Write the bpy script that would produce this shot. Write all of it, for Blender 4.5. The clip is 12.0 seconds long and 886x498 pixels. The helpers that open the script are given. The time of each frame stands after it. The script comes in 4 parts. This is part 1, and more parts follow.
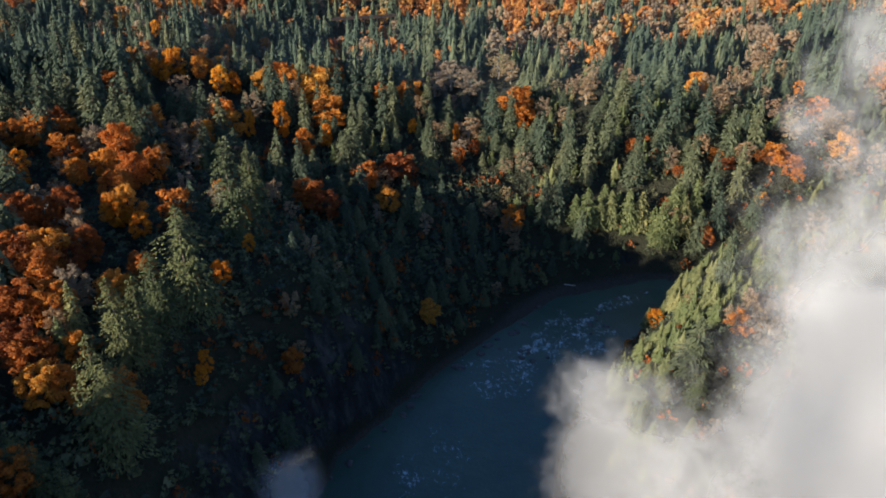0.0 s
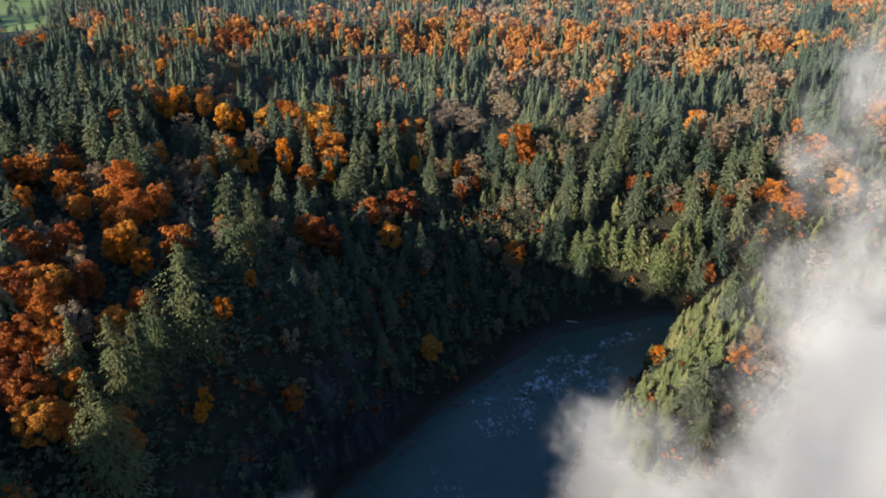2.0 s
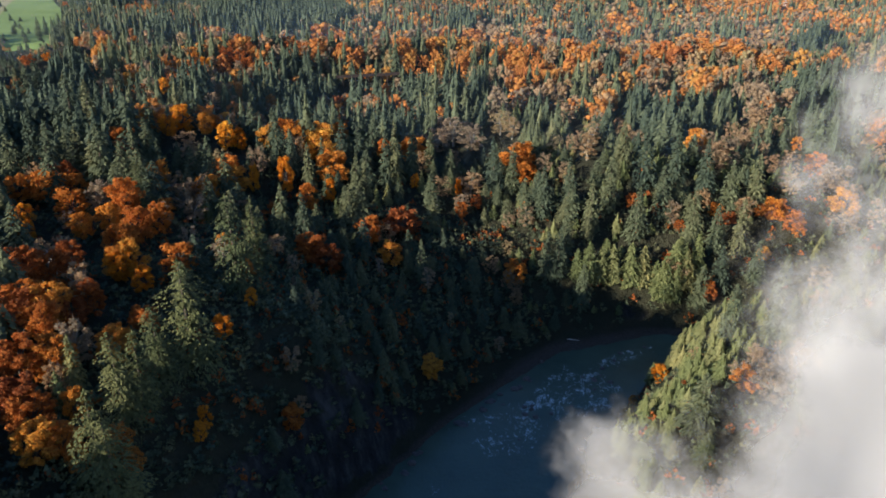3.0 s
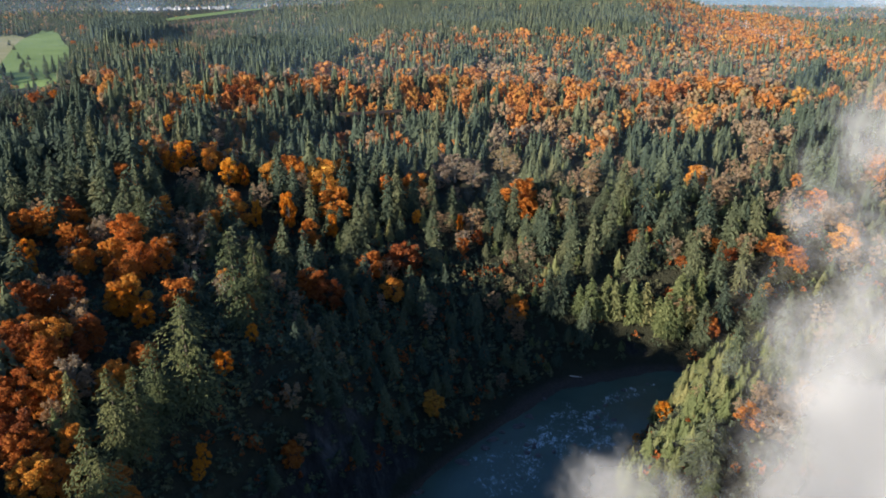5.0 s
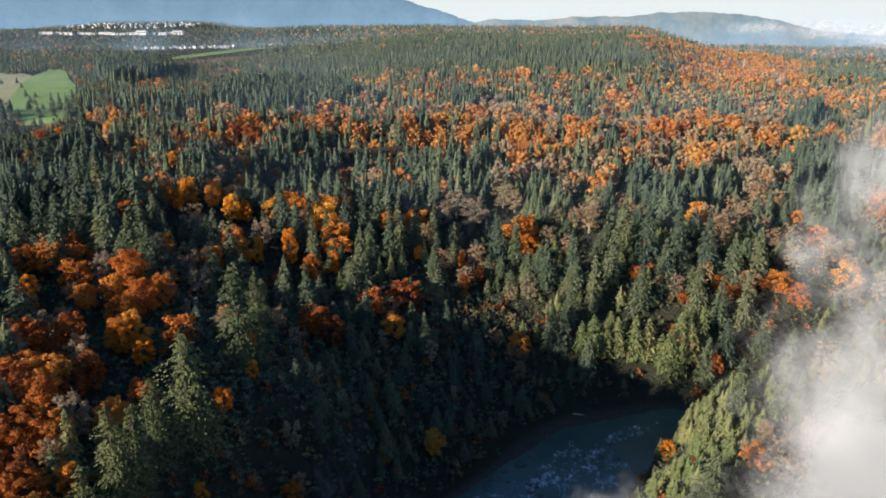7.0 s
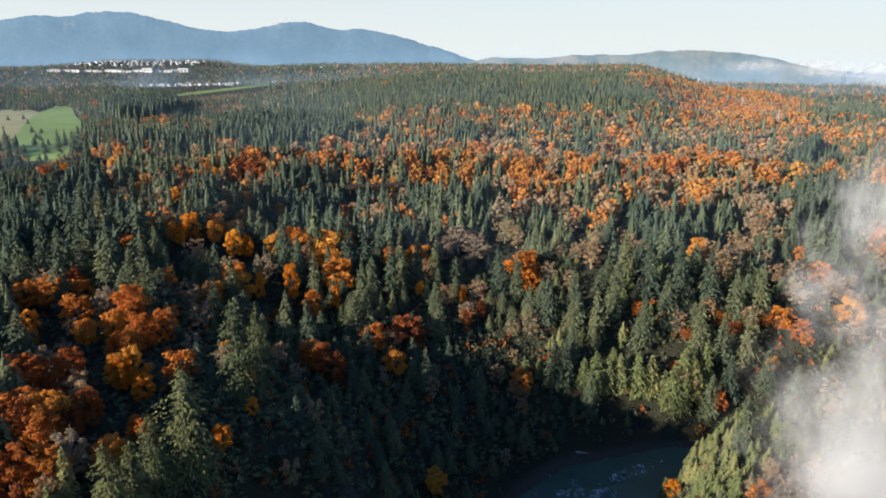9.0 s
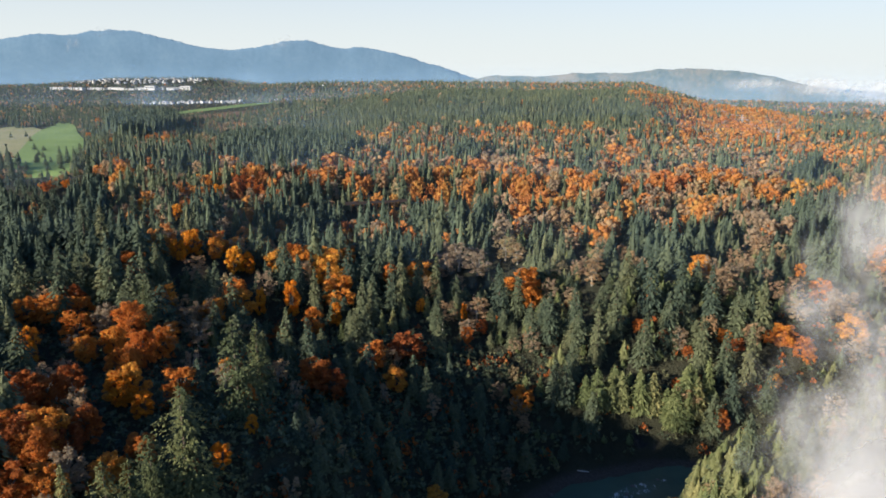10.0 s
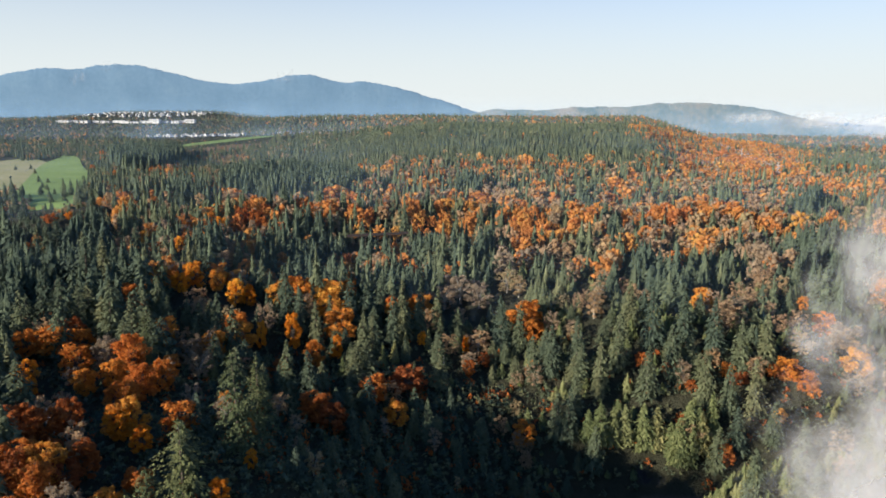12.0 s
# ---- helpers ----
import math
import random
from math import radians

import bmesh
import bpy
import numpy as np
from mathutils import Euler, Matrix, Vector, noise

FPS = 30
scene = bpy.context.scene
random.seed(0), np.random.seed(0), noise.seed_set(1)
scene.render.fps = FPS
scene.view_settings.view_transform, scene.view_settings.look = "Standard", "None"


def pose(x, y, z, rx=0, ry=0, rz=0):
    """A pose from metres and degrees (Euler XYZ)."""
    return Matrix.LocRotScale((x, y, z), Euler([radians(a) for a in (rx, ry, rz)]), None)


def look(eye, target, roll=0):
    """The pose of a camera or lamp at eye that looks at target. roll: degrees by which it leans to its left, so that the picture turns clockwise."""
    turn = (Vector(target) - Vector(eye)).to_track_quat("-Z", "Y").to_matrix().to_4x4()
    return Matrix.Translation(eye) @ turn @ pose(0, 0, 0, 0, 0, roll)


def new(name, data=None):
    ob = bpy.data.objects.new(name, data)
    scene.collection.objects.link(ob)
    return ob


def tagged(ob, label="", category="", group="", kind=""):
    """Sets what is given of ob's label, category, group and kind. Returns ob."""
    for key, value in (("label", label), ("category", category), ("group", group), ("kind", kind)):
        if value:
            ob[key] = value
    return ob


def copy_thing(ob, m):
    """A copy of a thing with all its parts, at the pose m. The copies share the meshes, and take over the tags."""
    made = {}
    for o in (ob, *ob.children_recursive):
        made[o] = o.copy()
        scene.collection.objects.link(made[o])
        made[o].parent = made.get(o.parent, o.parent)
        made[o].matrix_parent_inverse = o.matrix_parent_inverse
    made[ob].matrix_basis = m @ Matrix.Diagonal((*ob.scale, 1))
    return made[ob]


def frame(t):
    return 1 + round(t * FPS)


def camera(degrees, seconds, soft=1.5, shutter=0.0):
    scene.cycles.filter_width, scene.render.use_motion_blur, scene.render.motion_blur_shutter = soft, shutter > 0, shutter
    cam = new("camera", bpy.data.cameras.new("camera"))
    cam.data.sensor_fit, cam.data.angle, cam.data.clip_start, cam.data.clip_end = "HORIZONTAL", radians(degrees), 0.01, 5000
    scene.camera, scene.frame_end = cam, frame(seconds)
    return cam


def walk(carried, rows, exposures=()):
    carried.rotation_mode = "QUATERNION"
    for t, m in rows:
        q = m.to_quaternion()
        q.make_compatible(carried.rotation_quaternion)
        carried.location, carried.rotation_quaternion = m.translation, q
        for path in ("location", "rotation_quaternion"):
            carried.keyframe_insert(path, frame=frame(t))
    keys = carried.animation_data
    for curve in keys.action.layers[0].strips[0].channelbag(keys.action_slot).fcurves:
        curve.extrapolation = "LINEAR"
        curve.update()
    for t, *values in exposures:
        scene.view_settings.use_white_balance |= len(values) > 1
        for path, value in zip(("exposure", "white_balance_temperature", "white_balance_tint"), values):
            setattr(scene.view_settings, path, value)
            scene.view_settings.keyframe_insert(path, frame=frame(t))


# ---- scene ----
import itertools

# The camera hangs over the gorge and tilts up; it drifts a little over a metre.
cam = camera(63.03, 12.0, soft=1.8)
EYE = 205.0
TILT = [(0.0, 0.000, 0.000, 0.000), (0.5, 0.726, 0.028, 0.001), (1.0, 1.439, 0.057, 0.000), (1.5, 2.142, 0.086, -0.001), (2.0, 2.841, 0.117, -0.003), (2.5,
        3.538, 0.148, -0.006), (3.0, 4.235, 0.179, -0.010), (5.0, 7.043, 0.310, -0.034), (5.5, 7.750, 0.344, -0.042), (6.0, 8.459, 0.377, -0.051),
        (6.5, 9.167, 0.411, -0.060), (7.0, 9.874, 0.445, -0.069), (9.0, 12.657, 0.580, -0.113), (9.5, 13.334, 0.613, -0.124), (10.0, 14.000, 0.646,
        -0.137), (10.5, 14.656, 0.679, -0.149), (11.0, 15.299, 0.711, -0.162), (11.5, 15.930, 0.742, -0.175), (12.0, 16.549, 0.773, -0.188)]
walk(cam, [(t, pose(-0.57 * t / 12, 0.40 * t / 12, EYE + 1.34 * t / 12, 90 - 27.15 + up, roll, yaw)) for t, up, yaw, roll in TILT], [(0.0, 1.0), (12.0, 1.0)])

# ---- sky and sun ----
SUN_HIGH, SUN_FROM = 16.5, 126.0  # degrees above the horizon; degrees anticlockwise from straight ahead
to_sun = Vector((-math.sin(radians(SUN_FROM)) * math.cos(radians(SUN_HIGH)), math.cos(radians(SUN_FROM)) * math.cos(radians(SUN_HIGH)), math.sin(radians(SUN_HIGH))))
world = bpy.data.worlds.new("sky")
scene.world = world
world.use_nodes = True
wn, wl = world.node_tree.nodes, world.node_tree.links
sky = wn.new("ShaderNodeTexSky")
sky.sky_type, sky.sun_disc, sky.sun_elevation, sky.sun_rotation = "NISHITA", False, radians(SUN_HIGH), radians(-SUN_FROM)
sky.air_density, sky.dust_density, sky.ozone_density = 1.0, 0.6, 5.0
# Pale haze low over the horizon all round, clear deep sky above.
tc, up, haze, tint = wn.new("ShaderNodeTexCoord"), wn.new("ShaderNodeSeparateXYZ"), wn.new("ShaderNodeMapRange"), wn.new("ShaderNodeMix")
wl.new(tc.outputs["Generated"], up.inputs[0])
wl.new(up.outputs["Z"], haze.inputs[0])
haze.interpolation_type = "SMOOTHSTEP"
haze.inputs[1].default_value, haze.inputs[2].default_value, haze.inputs[3].default_value, haze.inputs[4].default_value = -0.02, 0.38, 1.0, 0.0
tint.data_type = "RGBA"
tint.inputs[7].default_value = (5.6, 5.95, 5.95, 1)
wl.new(haze.outputs[0], tint.inputs[0])
blue = wn.new("ShaderNodeMix")
blue.data_type, blue.blend_type, blue.inputs[0].default_value, blue.inputs[7].default_value = "RGBA", "MULTIPLY", 1.0, (0.82, 1.0, 1.2, 1)
wl.new(sky.outputs[0], blue.inputs[6])
wl.new(blue.outputs[2], tint.inputs[6])
wl.new(tint.outputs[2], wn["Background"].inputs["Color"])
wn["Background"].inputs["Strength"].default_value = 0.075
sun = new("sun", bpy.data.lights.new("sun", "SUN"))
sun.data.energy, sun.data.angle, sun.data.color = 5.0, radians(0.6), (1.0, 0.905, 0.78)
sun.matrix_world = look(to_sun * 400, (0, 0, 0))


# ---- materials ----
def material(name, rough=0.8, spec=0.2):
    m = bpy.data.materials.new(name)
    m.use_nodes = True
    b = m.node_tree.nodes["Principled BSDF"]
    b.inputs["Roughness"].default_value, b.inputs["Specular IOR Level"].default_value = rough, spec
    return m, m.node_tree.nodes, m.node_tree.links, b


def ramp(nodes, links, source, stops):
    r = nodes.new("ShaderNodeValToRGB")
    while len(r.color_ramp.elements) < len(stops):
        r.color_ramp.elements.new(0.5)
    for e, (at, c) in zip(r.color_ramp.elements, stops):
        e.position, e.color = at, (*c, 1)
    links.new(source, r.inputs[0])
    return r.outputs[0]


def noise_at(nodes, links, scale, detail=4.0, rough=0.6, coords="Object"):
    tc, n = nodes.new("ShaderNodeTexCoord"), nodes.new("ShaderNodeTexNoise")
    n.inputs["Scale"].default_value, n.inputs["Detail"].default_value, n.inputs["Roughness"].default_value = scale, detail, rough
    links.new(tc.outputs[coords], n.inputs["Vector"])
    return n.outputs["Fac"]


def sums(nodes, links, op, a, b):
    m = nodes.new("ShaderNodeMath")
    m.operation = op
    for i, v in enumerate((a, b)):
        if isinstance(v, (int, float)):
            m.inputs[i].default_value = v
        else:
            links.new(v, m.inputs[i])
    return m.outputs[0]


def mixed(nodes, links, fac, a, b, how="MIX"):
    m = nodes.new("ShaderNodeMix")
    m.data_type, m.blend_type = "RGBA", how
    for i, v in ((0, fac), (6, a), (7, b)):
        if isinstance(v, tuple):
            m.inputs[i].default_value = (*v, 1)
        elif isinstance(v, (int, float)):
            m.inputs[i].default_value = v
        else:
            links.new(v, m.inputs[i])
    return m.outputs[2]


def foliage(name, stops, joined, thin=0.25, spread=0.3):
    """Leaves or needles: a hue for each tree, a lighter or darker tone for each spray."""
    m, n, l, b = material(name, 0.85, 0.1)
    if joined:
        a = n.new("ShaderNodeAttribute")
        a.attribute_name = "tone"
        tree = a.outputs["Fac"]
    else:
        tree = n.new("ShaderNodeObjectInfo").outputs["Random"]
    spray = n.new("ShaderNodeNewGeometry").outputs["Random Per Island"]
    mix = 0.12 if joined else 0.25
    hue = sums(n, l, "ADD", sums(n, l, "MULTIPLY", tree, 1 - mix), sums(n, l, "MULTIPLY", spray, mix))
    col = ramp(n, l, hue, stops)
    grain = sums(n, l, "ADD", sums(n, l, "MULTIPLY", spray, spread), 1 - spread / 2)
    g = n.new("ShaderNodeCombineColor")
    for i in range(3):
        l.new(grain, g.inputs[i])
    col = mixed(n, l, 1.0, col, g.outputs[0], "MULTIPLY")
    l.new(col, b.inputs["Base Color"])
    if thin:
        t, mix = n.new("ShaderNodeBsdfTranslucent"), n.new("ShaderNodeMixShader")
        l.new(col, t.inputs["Color"])
        mix.inputs[0].default_value = thin
        l.new(b.outputs[0], mix.inputs[1])
        l.new(t.outputs[0], mix.inputs[2])
        l.new(mix.outputs[0], n["Material Output"].inputs["Surface"])
    return m


def spotted(name, stops, scale, rough=0.85, bump=0.4, fine=8.0, spec=0.2):
    """An uneven surface with two scales of variation and a fine relief."""
    m, n, l, b = material(name, rough, spec)
    big, small = noise_at(n, l, scale), noise_at(n, l, scale * fine)
    l.new(ramp(n, l, sums(n, l, "ADD", sums(n, l, "MULTIPLY", big, 0.6), sums(n, l, "MULTIPLY", small, 0.4)), stops), b.inputs["Base Color"])
    if bump:
        u = n.new("ShaderNodeBump")
        u.inputs["Strength"].default_value = bump
        l.new(small, u.inputs["Height"])
        l.new(u.outputs[0], b.inputs["Normal"])
    return m


GREEN = [(0.0, (0.044, 0.066, 0.051)), (0.4, (0.078, 0.098, 0.059)), (0.75, (0.108, 0.122, 0.065)), (1.0, (0.152, 0.148, 0.074))]
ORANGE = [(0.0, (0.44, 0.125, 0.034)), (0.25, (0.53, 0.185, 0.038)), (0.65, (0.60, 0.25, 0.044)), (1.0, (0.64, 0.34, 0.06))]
# Maples of the woods: duller, bluer copy of ORANGE with haze put in.
HAZED_ORANGE = [(0.0, (0.38, 0.125, 0.050)), (0.25, (0.47, 0.180, 0.058)), (0.65, (0.54, 0.245, 0.066)), (1.0, (0.56, 0.335, 0.090))]
TAN = [(0.0, (0.23, 0.185, 0.13)), (0.35, (0.34, 0.25, 0.16)), (0.7, (0.42, 0.265, 0.14)), (0.85, (0.38, 0.30, 0.16)), (1.0, (0.27, 0.26, 0.125))]
OLIVE = [(0.0, (0.098, 0.124, 0.056)), (0.4, (0.15, 0.172, 0.070)), (0.8, (0.21, 0.21, 0.092)), (1.0, (0.28, 0.24, 0.09))]
# Lighter, warmer copy of GREEN for the foremost firs, sunlit sides painted in.
SUNLIT_FIR = [(0.0, (0.072, 0.090, 0.044)), (0.5, (0.104, 0.118, 0.050)), (1.0, (0.145, 0.145, 0.060))]
GOLD = [(0.0, (0.58, 0.20, 0.02)), (0.5, (0.64, 0.25, 0.025)), (1.0, (0.68, 0.33, 0.04))]
RUST = [(0.0, (0.24, 0.072, 0.028)), (0.5, (0.35, 0.105, 0.028)), (1.0, (0.47, 0.16, 0.034))]
LEAF = {}
for kind, stops, woods, thin in (("conifer", GREEN, GREEN, 0.1), ("maple", ORANGE, HAZED_ORANGE, 0.4), ("alder", TAN, TAN, 0.45), ("cedar", OLIVE, OLIVE, 0.25),
                                 ("gold", GOLD, GOLD, 0.4), ("rust", RUST, RUST, 0.35), ("sunlit fir", SUNLIT_FIR, SUNLIT_FIR, 0.15)):
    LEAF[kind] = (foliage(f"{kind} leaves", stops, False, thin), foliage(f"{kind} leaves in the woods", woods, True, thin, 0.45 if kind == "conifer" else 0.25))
BARK = spotted("bark", [(0.2, (0.05, 0.04, 0.03)), (0.8, (0.15, 0.12, 0.095))], 1.2, 0.9, 0.6)
PALE_BARK = spotted("pale bark", [(0.2, (0.16, 0.14, 0.11)), (0.8, (0.36, 0.33, 0.27))], 1.5, 0.85, 0.5)


def ground_material():
    """Leaf litter, with bare rock where the walls of the gorge are steep."""
    m, n, l, b = material("forest floor", 0.95, 0.15)
    big, fine = noise_at(n, l, 0.05, 5.0), noise_at(n, l, 0.6, 6.0)
    soil = ramp(n, l, sums(n, l, "ADD", sums(n, l, "MULTIPLY", big, 0.6), sums(n, l, "MULTIPLY", fine, 0.4)), [(0.25, (0.022, 0.025, 0.016)), (0.5, (0.036, 0.037, 0.022)), (0.75, (0.058, 0.048, 0.029))])
    tc, scale, crack = n.new("ShaderNodeTexCoord"), n.new("ShaderNodeMapping"), n.new("ShaderNodeTexNoise")
    scale.inputs["Scale"].default_value = (0.16, 0.16, 0.045)
    crack.inputs["Detail"].default_value, crack.inputs["Roughness"].default_value, crack.inputs["Scale"].default_value = 8.0, 0.68, 1.0
    l.new(tc.outputs["Object"], scale.inputs[0])
    l.new(scale.outputs[0], crack.inputs["Vector"])
    stone = ramp(n, l, crack.outputs["Fac"], [(0.3, (0.014, 0.014, 0.013)), (0.5, (0.035, 0.034, 0.033)), (0.7, (0.10, 0.096, 0.09))])
    way = n.new("ShaderNodeSeparateXYZ")
    l.new(n.new("ShaderNodeNewGeometry").outputs["Normal"], way.inputs[0])
    bare = n.new("ShaderNodeMapRange")
    bare.inputs[1].default_value, bare.inputs[2].default_value = 0.98, 1.06
    l.new(sums(n, l, "ADD", sums(n, l, "SUBTRACT", 1.0, way.outputs["Z"]), sums(n, l, "ADD", sums(n, l, "MULTIPLY", big, 0.8), sums(n, l, "MULTIPLY", fine, 0.2))), bare.inputs[0])
    low, level = n.new("ShaderNodeMapRange"), n.new("ShaderNodeSeparateXYZ")
    l.new(tc.outputs["Object"], level.inputs[0])
    l.new(sums(n, l, "ADD", level.outputs["Z"], sums(n, l, "MULTIPLY", fine, 3.0)), low.inputs[0])
    low.inputs[1].default_value, low.inputs[2].default_value, low.inputs[3].default_value, low.inputs[4].default_value = 3.0, 5.0, 1.0, 0.0
    shingle = ramp(n, l, noise_at(n, l, 1.2, 5.0, 0.7), [(0.3, (0.035, 0.028, 0.024)), (0.7, (0.11, 0.088, 0.072))])
    l.new(mixed(n, l, low.outputs[0], mixed(n, l, bare.outputs[0], soil, stone), shingle), b.inputs["Base Color"])
    u = n.new("ShaderNodeBump")
    u.inputs["Strength"].default_value, u.inputs["Distance"].default_value = 0.8, 2.0
    l.new(sums(n, l, "ADD", crack.outputs["Fac"], fine), u.inputs["Height"])
    l.new(u.outputs[0], b.inputs["Normal"])
    return m


FLOOR = ground_material()
GRASS = spotted("mown grass", [(0.25, (0.12, 0.18, 0.05)), (0.5, (0.18, 0.26, 0.075)), (0.75, (0.25, 0.32, 0.12))], 0.012, 0.9, 0.2, 9)
STRAW = spotted("dry grass", [(0.3, (0.17, 0.205, 0.075)), (0.5, (0.27, 0.26, 0.12)), (0.7, (0.38, 0.33, 0.20))], 0.006, 0.9, 0.2, 9)
BRACKEN = spotted("brown bracken", [(0.2, (0.10, 0.06, 0.035)), (0.8, (0.20, 0.12, 0.06))], 0.03, 0.95, 0.4, 9)
ROCK = spotted("gorge rock", [(0.2, (0.05, 0.045, 0.04)), (0.5, (0.11, 0.10, 0.095)), (0.8, (0.22, 0.20, 0.18))], 0.12, 0.85, 0.9, 7)
DRIFT = spotted("bleached wood", [(0.2, (0.35, 0.33, 0.29)), (0.8, (0.6, 0.57, 0.52))], 1.0, 0.8, 0.4)
WHITE = spotted("white wall", [(0.2, (0.50, 0.49, 0.47)), (0.8, (0.64, 0.63, 0.61))], 0.1, 0.7, 0.0)
GREY = spotted("grey roof", [(0.2, (0.16, 0.16, 0.17)), (0.8, (0.28, 0.28, 0.29))], 0.2, 0.8, 0.2)
STEEL = spotted("rusted steel", [(0.2, (0.018, 0.014, 0.013)), (0.8, (0.045, 0.03, 0.025))], 0.6, 0.7, 0.3)
PYLON = spotted("galvanised steel", [(0.2, (0.35, 0.35, 0.35)), (0.8, (0.5, 0.5, 0.5))], 0.6, 0.5, 0.0)


def water_material():
    m, n, l, b = material("river water", 0.12, 0.5)
    tc = n.new("ShaderNodeTexCoord")
    a = n.new("ShaderNodeAttribute")
    a.attribute_name = "foam"
    scale = n.new("ShaderNodeMapping")
    scale.inputs["Rotation"].default_value, scale.inputs["Scale"].default_value = (0, 0, radians(-40)), (0.75, 0.45, 1)
    l.new(tc.outputs["Object"], scale.inputs[0])
    lace = n.new("ShaderNodeTexNoise")
    lace.inputs["Scale"].default_value, lace.inputs["Detail"].default_value, lace.inputs["Roughness"].default_value, lace.inputs["Distortion"].default_value = 0.75, 8.0, 0.75, 0.7
    l.new(scale.outputs[0], lace.inputs["Vector"])
    churn, lace = noise_at(n, l, 0.09, 4.0, 0.6), lace.outputs["Fac"]
    at = sums(n, l, "ADD", sums(n, l, "MULTIPLY", churn, 0.3), sums(n, l, "MULTIPLY", lace, 0.7))
    edge = n.new("ShaderNodeMapRange")
    l.new(sums(n, l, "ADD", at, sums(n, l, "MULTIPLY", a.outputs["Fac"], 0.29)), edge.inputs[0])
    edge.inputs[1].default_value, edge.inputs[2].default_value = 0.66, 0.84
    deep = ramp(n, l, noise_at(n, l, 0.03, 3.0), [(0.3, (0.055, 0.085, 0.062)), (0.7, (0.085, 0.125, 0.088))])
    l.new(mixed(n, l, edge.outputs[0], deep, (0.72, 0.84, 0.88)), b.inputs["Base Color"])
    l.new(sums(n, l, "ADD", sums(n, l, "MULTIPLY", edge.outputs[0], 0.6), 0.14), b.inputs["Roughness"])
    u = n.new("ShaderNodeBump")
    u.inputs["Strength"].default_value, u.inputs["Distance"].default_value = 0.5, 0.6
    l.new(sums(n, l, "ADD", noise_at(n, l, 0.45, 5.0, 0.65), churn), u.inputs["Height"])
    l.new(u.outputs[0], b.inputs["Normal"])
    return m


WATER = water_material()


# ---- the lie of the land ----
RIVER = np.array([(-10, -260, 40), (-10, 0, 42), (-20, 90, 44), (-14, 150, 44), (-3, 199, 44), (21, 250, 34), (48, 284, 31), (77, 318, 26), (118, 347, 12),
                  (210, 353, 14), (320, 356, 18), (470, 400, 26), (760, 420, 30), (1500, 700, 40), (3200, 1500, 50)], float)


def to_river(x, y):
    """Metres from the water's edge, less than none in the river, and how far to the side of the channel."""
    best = np.full(np.shape(x), 1e9)
    for (ax, ay, aw), (bx, by, bw) in zip(RIVER[:-1], RIVER[1:]):
        dx, dy = bx - ax, by - ay
        u = np.clip(((x - ax) * dx + (y - ay) * dy) / (dx * dx + dy * dy), 0, 1)
        best = np.minimum(best, np.hypot(x - ax - u * dx, y - ay - u * dy) - (aw + u * (bw - aw)))
    return best


def step(a, b, v):
    u = np.clip((v - a) / (b - a), 0, 1)
    return u * u * (3 - 2 * u)


def waves(x, y, size, seed):
    """A smooth rolling field of about -1 to 1."""
    r, s = random.Random(seed), 0.0
    for k in range(5):
        a, f, p = r.uniform(0, math.tau), r.uniform(0.7, 1.5) * math.tau / size, r.uniform(0, math.tau)
        s = s + np.sin((x * math.cos(a) + y * math.sin(a)) * f + p + 0.6 * np.sin((y * math.cos(a) - x * math.sin(a)) * f * 0.7 + p))
    return s / 3.0


def height(x, y):
    x, y = np.asarray(x, float), np.asarray(y, float)
    d = to_river(x, y)
    left = x < np.interp(y, RIVER[:8, 1], RIVER[:8, 0])
    far = np.maximum(step(225, 345, y + 0.25 * np.minimum(x, 0)), step(150, 260, x) * step(365, 400, y))
    wall = np.where(left | (y > 350), 45 + far * (85 + 75 * step(80, 20, x)), 72.0)
    plain = 84 + 9 * waves(x, y, 240, 3) * step(330, 480, y) * step(1200, 800, y) + 6 * waves(x, y, 130, 6) * step(400, 520, y) * step(1100, 800, y) + 3.5 * waves(x, y, 90, 4) * step(1000, 650, y)
    plain = plain + 44 * step(1050, 3000, y) * step(-1500, -300, x) + 30 * step(1050, 3000, y) * (1 - step(-1500, -300, x))
    plain = plain + 48 * step(3100, 3900, y) * step(300, -50, x) + 45 * step(3800, 4300, y) * step(1000, 1500, -x) * step(2500, 1900, -x)
    plain = plain + 8 * waves(x, y, 700, 9) * step(700, 1400, y) * step(-500, -200, x)
    plain = plain - (26 + 0.006 * y) * step(740, 1150, x - 0.02 * y) * step(900, 1500, y) + 9 * np.exp(-((x - 620 - 0.03 * y) / 130) ** 2) * step(900, 1500, y)
    rise = step(-0.20, -0.07, x / np.maximum(y, 50)) * step(0.36, 0.24, x / np.maximum(y, 50))
    plain = plain * (1 - rise) + rise * (84 + (60 + 16 * step(-0.12, 0.02, x / np.maximum(y, 50))) * step(900, 2050, y) + (34 - 16 * step(-0.12, 0.02, x / np.maximum(y, 50))) * step(3000, 3900, y) + (plain - 84) * step(1150, 950, y) + 5 * waves(x, y, 500, 9) * step(900, 1300, y))
    plain = plain - 27 * (1 - step(40, 140, np.abs(x + 90 - 0.1 * (y - 600)))) * step(480, 560, y) * step(820, 700, y)
    spur = ~(left | (y > 350)) & (y > 120)
    plain = np.where(spur, plain - 16 * step(330, 220, x), plain)
    beach = 7 * step(300, 325, y) * step(140, 105, x) * step(10, 40, x) * step(380, 365, y)
    bank = plain * (1 - np.exp(-np.maximum(d - beach, 0) / (0.45 * wall))) + 0.12 * np.clip(d, 0, beach)
    rough = 1.6 * waves(x, y, 26, 5) * step(4, 25, d) * step(700, 500, y)
